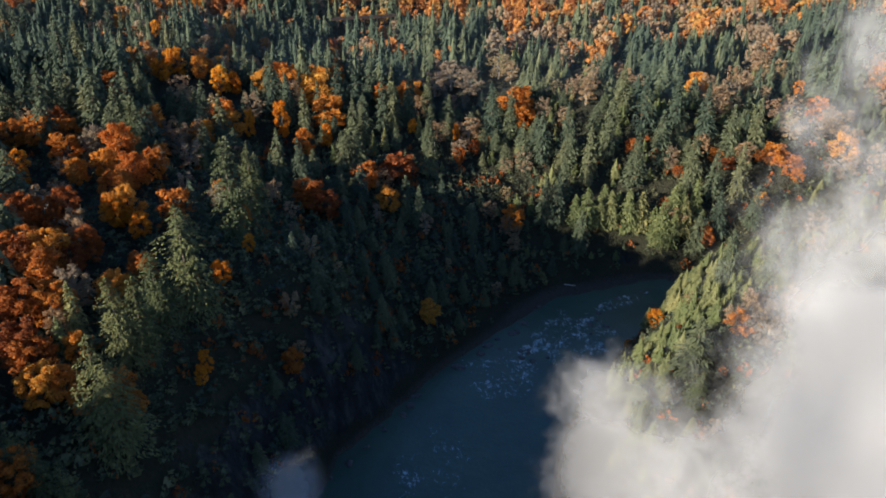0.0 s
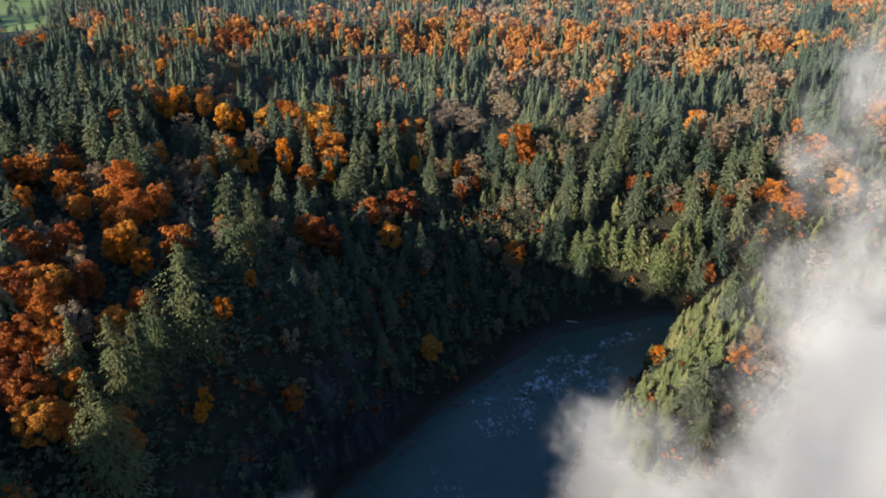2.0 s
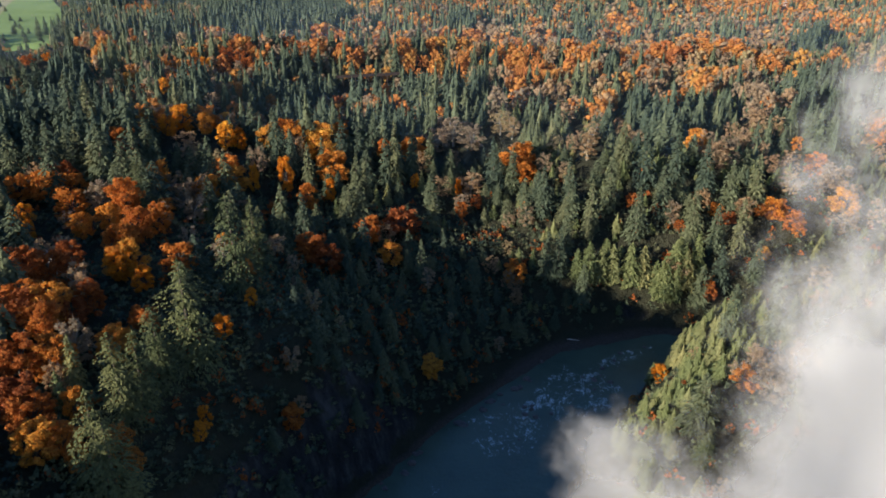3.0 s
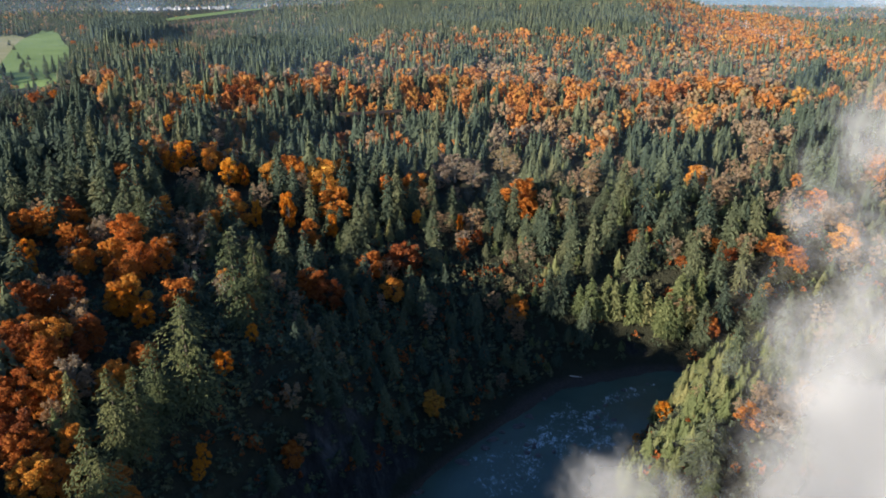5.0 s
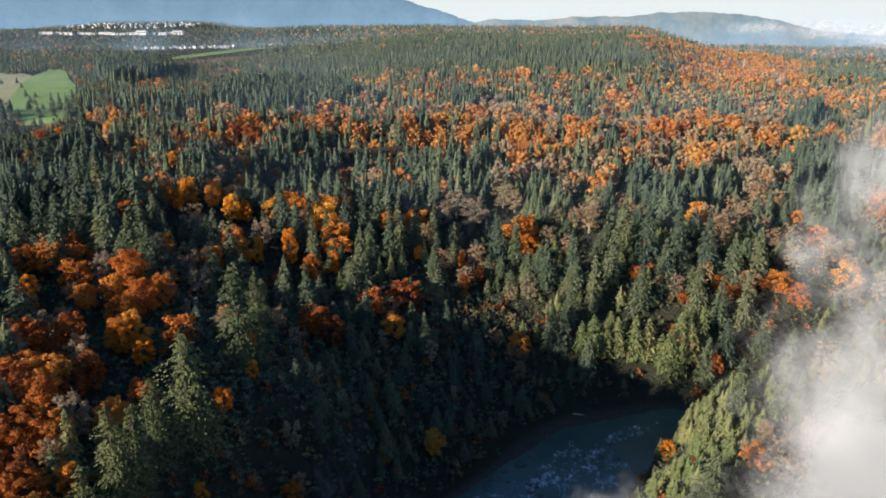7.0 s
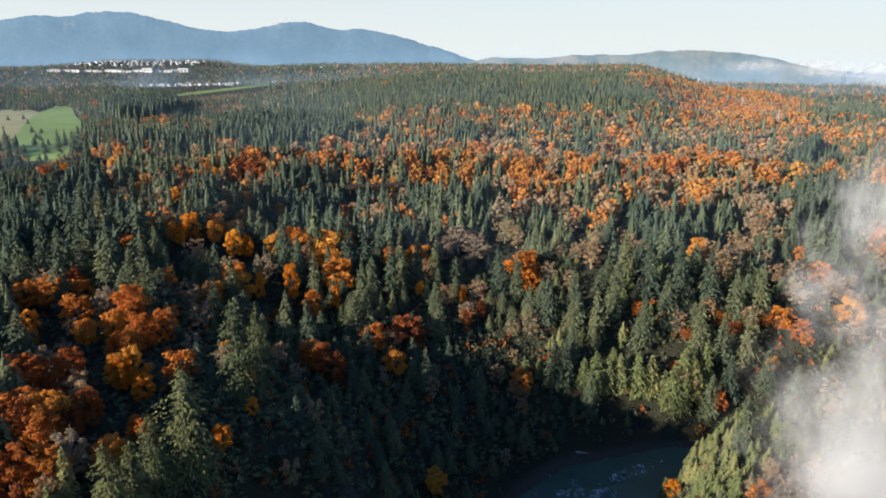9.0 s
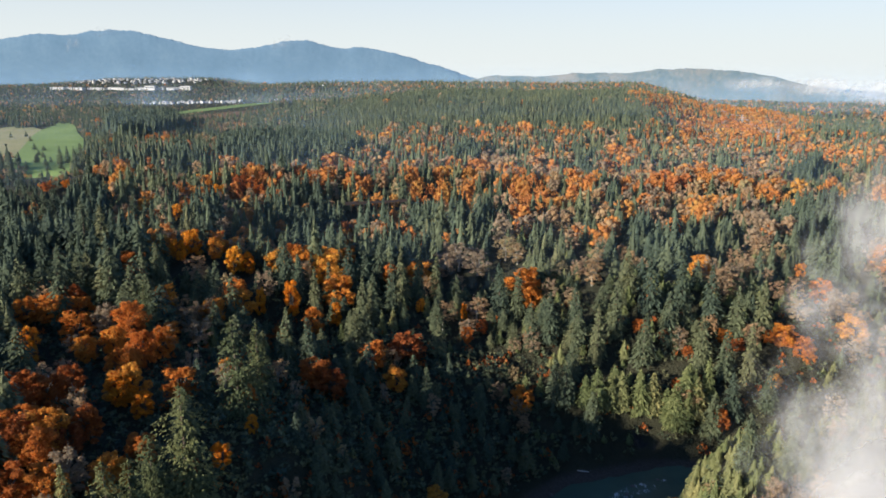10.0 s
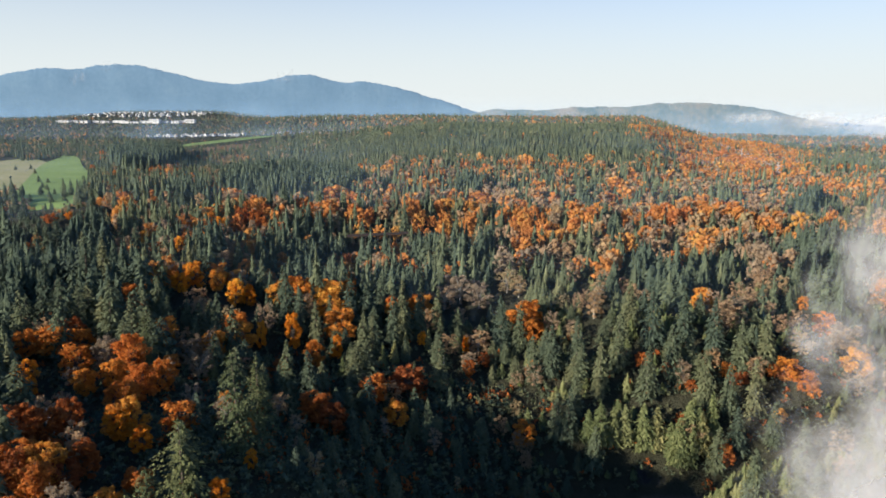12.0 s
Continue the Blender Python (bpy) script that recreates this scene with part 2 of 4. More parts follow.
    return np.where(d > 0, 0.6 + bank + rough, np.maximum(-3.0, 0.6 + 0.6 * d))


def patch(x, y, cx, cy, along, across, turn):
    """Under 1 inside a blob with an uneven outline; turn: degrees of its long side from straight ahead, to the right."""
    a = radians(turn)
    u, v = (x - cx) * math.sin(a) + (y - cy) * math.cos(a), (x - cx) * math.cos(a) - (y - cy) * math.sin(a)
    return np.hypot(u / along, v / across) + 0.12 * waves(x, y, 0.9 * across, int(cx) % 97)


FIELDS = {"fairway": (-728, 1330, 560, 52, -27), "rough": (-850, 1290, 520, 120, -26), "strip": (-735, 2450, 350, 42, 15), "glade": (-250, 2900, 160, 90, 40),
          "lawn": (-330, 905, 34, 60, 0), "slope": (-640, 2080, 190, 70, 15)}


def open_land(x, y):
    return (np.min([patch(x, y, *f) for f in FIELDS.values()], axis=0) < 1.0) | (np.hypot((x + 80) / 34, (y - 734) / 26) < 1)


TOWN = [(-980, 2800, 110, 190, 0), (-600, 3000, 120, 130, 0), (-1750, 4150, 170, 380, 0), (-330, 3950, 110, 420, 0), (-1600, 3720, 70, 420, 0)]


def mesh_of(name, verts, faces, mats=(), tone=None, smooth=False, attr="tone"):
    """A mesh from arrays of corners and of triangles or quads."""
    verts, faces = np.asarray(verts, np.float32), np.asarray(faces, np.int32)
    me = bpy.data.meshes.new(name)
    me.vertices.add(len(verts))
    me.vertices.foreach_set("co", verts.ravel())
    me.loops.add(faces.size)
    me.loops.foreach_set("vertex_index", faces.ravel())
    me.polygons.add(len(faces))
    me.polygons.foreach_set("loop_start", np.arange(0, faces.size, faces.shape[1], dtype=np.int32))
    me.polygons.foreach_set("use_smooth", np.full(len(faces), smooth))
    me.update(calc_edges=True)
    if tone is not None:
        me.attributes.new(attr, "FLOAT", "POINT").data.foreach_set("value", np.asarray(tone, np.float32))
    for m in mats:
        me.materials.append(m)
    return me


def part(name, me, parent, label=""):
    ob = new(name, me)
    ob.parent = parent
    return tagged(ob, label)


def grid(xs, ys, z):
    nx, ny = len(xs), len(ys)
    gx, gy = np.meshgrid(xs, ys)
    v = np.stack([gx, gy, z(gx, gy)], -1).reshape(-1, 3)
    i = (np.arange(ny - 1)[:, None] * nx + np.arange(nx - 1)[None]).ravel()
    return v, np.stack([i, i + 1, i + nx + 1, i + nx], -1)


def spaced(*runs):
    return np.concatenate([np.arange(a, b, s) for a, b, s in runs])


# ---- ground and river ----
xs = spaced((-4900, -1500, 170), (-1500, -420, 45), (-420, 420, 7), (420, 1500, 45), (1500, 4901, 170))
ys = spaced((-1800, -300, 150), (-300, 80, 20), (80, 520, 6), (520, 1500, 22), (1500, 4951, 75))
v, f = grid(xs, ys, height)
ground = tagged(new("ground", mesh_of("ground", v, f, (FLOOR,), smooth=True)), "dark forest floor falling in steep walls to a river gorge", "ground", kind="structure")

xs, ys = spaced((-90, 420, 2.5)), spaced((-60, 460, 2.5))
v, f = grid(xs, ys, lambda x, y: 0.35 + 0.12 * waves(x, y, 9, 21) + 0.08 * waves(x, y, 4, 22))
c = v[f].mean(1)
f = f[to_river(c[:, 0], c[:, 1]) < 6]
RAPIDS = [(64, 302, 38, 25, 42, 0.50), (28, 272, 28, 24, 40, 0.48), (96, 336, 26, 7, 62, 0.55), (74, 316, 12, 5, 50, 0.66), (42, 291, 10, 6, 40, 0.66), (-6, 205, 40, 20, 20, 0.42)]
foam = np.max([f * step(1.15, 0.45, patch(v[:, 0], v[:, 1], *at)) for *at, f in RAPIDS], axis=0)
tagged(new("river", mesh_of("river", v, f, (WATER,), foam, True, "foam")), "dark blue-green river with white rapids in shade", "river", kind="structure")

for name, mat, label in (("fairway", GRASS, "bright green mown fairway among dark conifers"), ("rough", STRAW, "tan dry grass beside the green fairway"),
                         ("strip", GRASS, "long green field below the town"), ("glade", STRAW, "pale dry clearing between conifers"), ("lawn", GRASS, "small sunlit lawn among trees"), ("slope", BRACKEN, "brown bracken slope below a green field")):
    cx, cy, along, across, turn = FIELDS[name]
    n, m = 60, 14
    a, r = np.meshgrid(np.linspace(0, math.tau, n, endpoint=False), np.linspace(0.02, 1, m))
    u, w = np.cos(a) * r * along, np.sin(a) * r * across
    s = 1 + 0.1 * np.sin(3 * a + cx) + 0.07 * np.sin(5 * a)
    t = radians(turn)
    x, y = cx + s * (u * math.sin(t) + w * math.cos(t)), cy + s * (u * math.cos(t) - w * math.sin(t))
    z = height(x, y) + (0.8 if name == "rough" else 1.4)
    i = np.array([[j * n + k, j * n + (k + 1) % n, (j + 1) * n + (k + 1) % n, (j + 1) * n + k] for j in range(m - 1) for k in range(n)])
    tagged(new(name, mesh_of(name, np.stack([x, y, z], -1).reshape(-1, 3), i, (mat,), smooth=True)), label, "field", kind="structure")


# ---- trees ----
def tube(points, radii, sides=6):
    """A tapering tube along points."""
    p, v, f = np.asarray(points, float), [], []
    for k, (q, r) in enumerate(zip(p, radii)):
        d = p[min(k + 1, len(p) - 1)] - p[max(k - 1, 0)]
        d = d / np.linalg.norm(d)
        a = np.cross(d, (1, 0, 0) if abs(d[0]) < 0.8 else (0, 1, 0))
        a = a / np.linalg.norm(a)
        b = np.cross(d, a)
        v += [q + r * (math.cos(w) * a + math.sin(w) * b) for w in np.linspace(0, math.tau, sides, endpoint=False)]
        if k:
            o = (k - 1) * sides
            f += [(o + i, o + (i + 1) % sides, o + sides + (i + 1) % sides, o + sides + i) for i in range(sides)]
    return np.array(v), np.array(f)


def joined(pieces):
    vs, fs, o = [], [], 0
    for v, f in pieces:
        vs.append(v)
        fs.append(np.asarray(f) + o)
        o += len(v)
    return np.concatenate(vs), np.concatenate(fs)


def conifer_crown(rng, tall=36.0, wide=4.8, levels=30, arms=8, sprays=8, base=0.06, ragged=0.25, size=0.75, sag=0.6, blunt=0.66):
    """Whorls of sagging boughs, each a run of small sprays that point out and down."""
    v, f = [], []
    for k in range(levels):
        u = (k + 0.8 * rng.random()) / levels
        z0 = tall * (base + (1 - base) * u ** 0.92)
        reach = wide * (1 - u) ** blunt * (0.65 + 0.35 * min(1, (u + 0.03) * 5)) + 0.2
        n = max(3, int(arms * (1 - 0.55 * u)))
        for i in range(n):
            a = math.tau * (i + rng.random() * 0.9) / n + k * 2.4
            r = reach * (1 - ragged + 2 * ragged * rng.random() ** 1.2)
            out, side = np.array((math.cos(a), math.sin(a), 0.0)), np.array((-math.sin(a), math.cos(a), 0.0))
            drop = r * sag * (0.75 + 0.5 * rng.random()) * (1.15 - 0.5 * u)
            lift = z0 + 0.6 * (rng.random() - 0.5)
            for q in range(max(3, int(sprays * (1 - 0.45 * u)))):
                w = 0.22 + 0.78 * ((q + rng.random()) / sprays) ** 0.75
                off = 0.24 * r * (1.15 - 0.7 * w) * rng.normal()
                c = out * (r * w) + side * off + np.array((0, 0, lift + 0.3 * r * w * (1 - w) - drop * w ** 1.4 - 0.35 * abs(off)))
                s = size * (0.65 + 0.7 * rng.random()) * (0.6 + 0.5 * (1 - u))
                lean = 0.35 * s * rng.normal()
                b = out * (0.55 * s) - np.array((0, 0, 0.45 * s))
                o = len(v)
                v += [c - b + side * (0.4 * s) + np.array((0, 0, lean)), c - b - side * (0.4 * s) - np.array((0, 0, lean)), c + 1.6 * b + side * (0.8 * lean)]
                f.append((o, o + 1, o + 2))
    o = len(v)
    v += [np.array((0.35, 0, tall * 0.955)), np.array((-0.2, 0.3, tall * 0.955)), np.array((-0.2, -0.3, tall * 0.955)), np.array((0, 0, tall * 1.02))]
    f += [(o, o + 1, o + 3), (o + 1, o + 2, o + 3), (o + 2, o, o + 3)]
    return np.array(v), np.array(f)


def bough_cone(rng, tall=36.0, wide=6.4, tiers=12, sprays=200, size=1.6):
    """A conifer farther off: a dark inner cone under whorls of drooping boughs."""
    v, f, blunt = [], [], 0.5 + 0.35 * rng.random()

    def girth(u):
        return wide * (1 - u) ** blunt * (0.7 + 0.3 * min(1, 6 * u)) + 0.1

    for u, r in ((0.05, 0.5 * girth(0.05)), (0.4, 0.52 * girth(0.4))):
        v += [(r * math.cos(a), r * math.sin(a), tall * u) for a in np.linspace(0, math.tau, 5, endpoint=False)]
    v.append((0, 0, tall * 1.01))
    for i in range(5):
        j = (i + 1) % 5
        f += [(i, j, 5 + j), (i, 5 + j, 5 + i), (5 + i, 5 + j, 10)]
    lop = 0.18 * rng.normal(size=2)
    for k in range(sprays):
        u = 0.03 + 0.95 * (1 - math.sqrt((k + rng.random()) / sprays))
        u = 0.55 * u + 0.45 * (math.floor(u * tiers) + 0.5) / tiers
        a = k * 2.39996 + 0.7 * rng.random()
        ca, sa = math.cos(a), math.sin(a)
        r = girth(u) * (0.62 + 0.5 * rng.random() + lop[0] * ca + lop[1] * sa)
        s = size * (0.6 + 0.8 * rng.random()) * (0.45 + 0.65 * (1 - u))
        w, lean, dip = s * (0.35 + 0.25 * rng.random()), 0.35 * s * rng.normal(), s * (0.5 + 0.5 * rng.random())
        z, o = tall * u, len(v)
        v += [((r - s) * ca - w * sa, (r - s) * sa + w * ca, z + 0.6 * s + lean), ((r - s) * ca + w * sa, (r - s) * sa - w * ca, z + 0.6 * s - lean), (r * ca, r * sa, z - dip)]
        f.append((o, o + 1, o + 2))
    return np.array(v), np.array(f)


def lobed_crown(rng, tall=20.0, wide=6.5, lobes=12, sprays=6, size=1.2, low=0.25):
    """A broadleaf crown farther off: rough rounded lobes with leaf sprays on them."""
    g = (1 + math.sqrt(5)) / 2
    ball = np.array([(p, q * g, 0) for p in (-1, 1) for q in (-1, 1)] + [(0, p, q * g) for p in (-1, 1) for q in (-1, 1)] + [(q * g, 0, p) for p in (-1, 1) for q in (-1, 1)]) / math.hypot(1, g)
    faces = [t for t in itertools.combinations(range(12), 3) if all(np.linalg.norm(ball[i] - ball[j]) < 1.1 for i, j in itertools.combinations(t, 2))]
    v, f = [], []
    for k in range(lobes):
        span = (k + rng.random()) / lobes
        a = k * 2.39996 + rng.random()
        r = wide * math.sqrt(max(0.05, 1 - ((span - 0.4) / 0.64) ** 2)) * (0.2 + 0.6 * rng.random() ** 0.6)
        c = np.array((r * math.cos(a), r * math.sin(a), tall * (low + (0.9 - low) * span)))
        rad = wide * (0.16 + 0.2 * rng.random()) * (14 / lobes) ** 0.3
        o = len(v)
        v += list(c + ball * rad * (0.5 + 0.72 * rng.random((12, 1))) * (0.95, 0.95, 1.15))
        f += [(o + i, o + j, o + m) for i, j, m in faces]
        for _ in range(sprays):
            d = rng.normal(size=3) + (0, 0, 0.4)
            p = c + d / np.linalg.norm(d) * rad
            e, h, o = rng.normal(size=3), rng.normal(size=3), len(v)
            v += [p - size * 0.4 * e, p + size * 0.4 * e, p + size * 0.6 * h]
            f.append((o, o + 1, o + 2))
    return np.array(v), np.array(f)


def leafy_crown(rng, tall=20.0, wide=6.5, lobes=16, leaves=170, size=0.75, low=0.35, loose=0.9):
    """Lobes of leaf sprays round the limb ends; returns the lobes' centres too."""
    v, f, ends = [], [], []
    lop, way = 0.35 * rng.random(), rng.random() * math.tau
    for k in range(lobes):
        u = low + (0.93 - low) * (k + rng.random()) / lobes
        span = (u - low) / (1 - low)
        a = k * 2.39996 + rng.random()
        girth = wide * math.sqrt(max(0.05, 1 - ((span - 0.42) / 0.62) ** 2)) * (1 + lop * math.cos(a - way))
        r = girth * (0.25 + 0.62 * rng.random() ** 0.6)
        c = np.array((r * math.cos(a), r * math.sin(a), tall * u))
        rad = wide * (0.15 + 0.26 * rng.random() ** 1.3) * (16 / lobes) ** 0.2
        ends.append(c)
        for _ in range(leaves):
            d = rng.normal(size=3)
            d[2] = d[2] * 0.9 + 0.25
            d /= np.linalg.norm(d)
            p = c + d * rad * (0.55 + 0.55 * rng.random() ** 0.7) * np.array((1, 1, 0.85))
            n = d + loose * rng.normal(size=3)
            n /= np.linalg.norm(n)
            e = np.cross(n, rng.normal(size=3))
            e /= np.linalg.norm(e)
            g, s = np.cross(n, e), size * (0.55 + 0.9 * rng.random())
            o = len(v)
            v += [p - e * s * 0.6, p + e * s * 0.6, p + g * s * (0.9 + 0.5 * rng.random())]
            f.append((o, o + 1, o + 2))
    return np.array(v), np.array(f), ends


SIZE = {"conifer": 36.0, "maple": 20.0, "alder": 19.0, "cedar": 16.0, "gold": 20.0, "rust": 20.0}
GIRTH = {"conifer": 14.0, "maple": 14.5, "alder": 11.5, "cedar": 8.5, "gold": 14.5, "rust": 14.5}
rng = np.random.default_rng(7)


def near_tree(kind, rng, fine=False):
    """One tree with a trunk and a crown, at the origin."""
    if kind == "conifer":
        wide = 6.2 + 1.8 * rng.random()
        more = (32, 9, 30, 0.05, 0.8, 0.47) if fine else (32, 9, 9, 0.05, 0.35, 1.05)
        crown = conifer_crown(rng, 36, wide, *more, 0.45 + 0.3 * rng.random(), 0.5 if fine else 0.62)
        v, f = tube([(0, 0, -1.5), (0, 0, 9), (0.15, 0.1, 22), (0, 0, 35.5)], [0.62, 0.45, 0.26, 0.05], 7)
        wood = (v, f)
    else:
        wide = {"alder": 4.2 + 1.6 * rng.random(), "cedar": 3.4 + 1.2 * rng.random()}.get(kind, 5.6 + 2.0 * rng.random())
        if kind == "cedar":
            crown, ends, shape = conifer_crown(rng, 16, wide, 22, 10, 10, 0.02, 0.3, 0.62, 0.4), [np.array((0, 0, 10.0))], (16,)
        else:
            shape = (19, wide, 34 if fine else 22, 110 if fine else 60, 0.42 if fine else 0.6, 0.12) if kind == "alder" else (20, wide, 40 if fine else 26, 150 if fine else 80, 0.55 if fine else 0.85, 0.16, 0.85)
            cv, cf, ends = leafy_crown(rng, *shape)
            crown = (cv, cf)
        fork = np.array((0.2, -0.1, shape[0] * 0.32))
        limbs = [tube([(0, 0, -1.5), fork * 0.5, fork], [0.5, 0.38, 0.3], 7)]
        for e in ends:
            limbs.append(tube([fork, 0.5 * (fork + e) + np.array((0, 0, 0.8)), e, e + 0.25 * (e - fork)], [0.2, 0.14, 0.07, 0.02], 5))
        wood = joined(limbs)
    name = {"conifer": "conifer_tree", "maple": "maple_tree", "alder": "alder_tree", "cedar": "cedar_tree", "gold": "maple_tree", "rust": "maple_tree"}[kind]
    label = {"conifer": "tall dark green fir tree with drooping boughs", "maple": "orange autumn maple with a broad leafy crown",
             "alder": "grey-tan alder with thinning autumn leaves", "cedar": "yellow-green cedar with drooping sprays on the slope",
             "gold": "golden yellow autumn maple among dark firs", "rust": "rust-red autumn maple with a thinning crown"}[kind]
    group = {"conifer": "firs round the gorge", "maple": "maples round the gorge", "alder": "alders round the gorge", "cedar": "cedars round the gorge", "gold": "maples round the gorge", "rust": "maples round the gorge"}[kind]
    tree = tagged(new(name), label, "tree", group)
    part("trunk", mesh_of("trunk", *wood, (PALE_BARK if kind == "alder" else BARK,), smooth=True), tree)
    part("crown", mesh_of("crown", *crown, (LEAF["sunlit fir" if kind == "conifer" and fine else kind][0],)), tree)
    return tree


def far_trees(name, label, kind, shapes, x, y, tall, wide, rng):
    """Woods: many trees joined into one mesh. tall, wide: each tree's scale."""
    z, vs, fs, tones, o = height(x, y) - 0.4, [], [], [], 0
    pick = rng.integers(len(shapes), size=len(x))
    turn, tone = rng.random(len(x)) * math.tau, np.clip(0.6 * rng.random(len(x)) + 0.4 * (0.5 + 0.5 * waves(x, y, 160, 55)), 0, 1)
    if kind == "conifer":
        tone = tone * (1 - 0.6 * step(1.1, 0.9, np.min([patch(x, y, *g) for g in GROVES], axis=0)))
    for k, (v, f) in enumerate(shapes):
        i = np.where(pick == k)[0]
        if not len(i):
            continue
        c, s = np.cos(turn[i])[:, None], np.sin(turn[i])[:, None]
        px = (v[:, 0] * c - v[:, 1] * s) * wide[i][:, None] + x[i][:, None]
        py = (v[:, 0] * s + v[:, 1] * c) * wide[i][:, None] + y[i][:, None]
        pz = v[:, 2] * tall[i][:, None] + z[i][:, None]
        vs.append(np.stack([px, py, pz], -1).reshape(-1, 3))
        fs.append((f[None] + (np.arange(len(i)) * len(v))[:, None, None]).reshape(-1, f.shape[1]) + o)
        tones.append(np.repeat(tone[i], len(v)))
        o += len(i) * len(v)
    if vs:
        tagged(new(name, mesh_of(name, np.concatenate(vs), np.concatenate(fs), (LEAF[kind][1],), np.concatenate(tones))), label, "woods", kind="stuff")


# Where autumn colour stands: centre, reach along and across, turn, share of maples, share of tan alders.
AUTUMN = [(430, 1200, 430, 150, 20, 0.16, 0.26)]
AUTUMN += [(-219, 477, 30, 9, -25, 0.6, 0.2), (-213, 763, 28, 25, -16, 0.85, 0.1), (-237, 830, 61, 19, -16, 0.85, 0.1), (-244, 711, 50, 16, -19, 0.75, 0.15), (-249, 656, 22, 7, -21, 0.8, 0.1), (-609, 1503, 141, 44, -22, 0.85, 0.1), (-358, 1005, 54, 17, -20, 0.7, 0.2), (-466, 1270, 70, 22, -20, 0.4, 0.4), (-150, 997, 66, 24, -9, 0.95, 0), (-102, 965, 61, 19, -6, 0.45, 0.45), (-167, 820, 51, 16, -12, 0.8, 0.15), (-249, 1031, 80, 25, -14, 0.3, 0.6), (-83, 759, 37, 22, -6, 0.95, 0)]
AUTUMN += [(-65, 606, 10, 15, -6, 0.7, 0.1), (-119, 757, 18, 9, -9, 0.1, 0.7), (-156, 1130, 29, 9, -8, 0.8, 0.1), (-121, 1088, 43, 13, -6, 0.2, 0.7), (-114, 1240, 44, 15, -5, 0.5, 0.4), (-11, 801, 59, 35, -1, 0.9, 0.08), (20, 919, 81, 25, 1, 0.85, 0.1), (-42, 1071, 69, 30, -2, 0.5, 0.45), (86, 716, 68, 21, 7, 0.95, 0), (93, 663, 39, 12, 8, 0.95, 0), (58, 616, 14, 6, 5, 0.9, 0), (38, 596, 25, 10, 4, 0.4, 0.5), (44, 564, 24, 8, 4, 0.1, 0.85)]
AUTUMN += [(65, 997, 78, 24, 4, 0.15, 0.8), (119, 951, 75, 23, 7, 0.3, 0.65), (79, 855, 46, 14, 5, 0.7, 0.2), (137, 746, 50, 15, 10, 0.85, 0.1), (120, 611, 26, 15, 11, 0.1, 0.85), (86, 590, 39, 15, 8, 0.1, 0.85), (118, 543, 27, 11, 12, 0.9, 0.05), (153, 636, 21, 7, 14, 0.9, 0), (132, 1330, 47, 15, 6, 0.9, 0.1), (200, 1269, 42, 13, 9, 0.9, 0), (254, 1365, 32, 10, 11, 0.9, 0), (302, 1228, 29, 9, 14, 0.9, 0), (-41, 602, 19, 7, -4, 0.8, 0.1)]
AUTUMN += [(689, 1904, 400, 210, 20, 0.72, 0.12), (580, 1475, 254, 118, 21, 0.8, 0.12), (549, 1884, 263, 82, 16, 0.6, 0.15), (368, 1158, 101, 38, 18, 0.3, 0.55), (263, 767, 133, 42, 19, 0.5, 0.42), (216, 767, 66, 21, 16, 0.85, 0.1), (280, 730, 77, 31, 21, 0.6, 0.32), (317, 723, 60, 19, 24, 0.6, 0.2), (222, 643, 38, 12, 19, 0.85, 0.1), (196, 658, 64, 20, 17, 0.08, 0.85), (244, 541, 44, 14, 24, 0.3, 0.6), (238, 569, 39, 12, 23, 0.1, 0.7), (592, 1092, 114, 68, 28, 0.6, 0.2)]
AUTUMN += [(548, 1181, 98, 31, 25, 0.4, 0.3), (204, 844, 70, 22, 14, 0.5, 0.4), (250, 1041, 100, 34, 14, 0.35, 0.4), (11, 512, 35, 23, 1, 0.12, 0.82), (39, 521, 16, 10, 4, 0.1, 0.7), (96, 464, 32, 10, 12, 0.12, 0.75), (-518, 1668, 110, 41, -17, 0.1, 0.6), (-77, 1207, 45, 47, -4, 0.2, 0.4)]
# Stands of tall firs, and the even plantation on the plateau.
GROVES = [(-245, 440, 85, 55, -29), (-706, 1668, 243, 76, -23), (-241, 1273, 216, 91, -11), (-377, 1014, 85, 26, -20), (-306, 1142, 184, 58, -15), (25, 1066, 63, 20, 1), (13, 611, 22, 20, 1), (153, 695, 25, 8, 12), (436, 891, 46, 14, 26), (-334, 586, 107, 48, -30), (-439, 725, 135, 42, -31), (-111, 573, 75, 23, -11), (-44, 540, 51, 26, -5), (160, 530, 51, 27, 17), (-22, 664, 49, 15, -2), (313, 587, 108, 39, 28)]
GROVES += [(-149, 713, 54, 35, -12), (-194, 576, 38, 14, -19)]
PLANTATION = (60, 1900, 780, 420, 2)


def undergrowth(x, y, rng):
    """Low shrubs and ferns on the open parts of the slopes."""
    for name, label, mat, share in (("undergrowth", "low rust-brown autumn shrubs on the slopes", LEAF["rust"][1], 0.14), ("undergrowth", "low dark green shrubs and ferns on the slopes", LEAF["conifer"][1], 0.86)):
        s = rng.random(len(x)) < share
        shapes = [leafy_crown(rng, 4.0, 2.6, 4, 9, 0.9, 0.15, 0.8)[:2] for _ in range(6)]
        vs, fs, tones, o = [], [], [], 0
        for px, py, pz in zip(x[s], y[s], height(x[s], y[s]) - 0.5):
            v, f = shapes[rng.integers(6)]
            vs.append(v * rng.uniform(0.5, 1.3) + (px, py, pz))
            fs.append(f + o)
            tones.append(np.full(len(v), rng.random()))
            o += len(v)
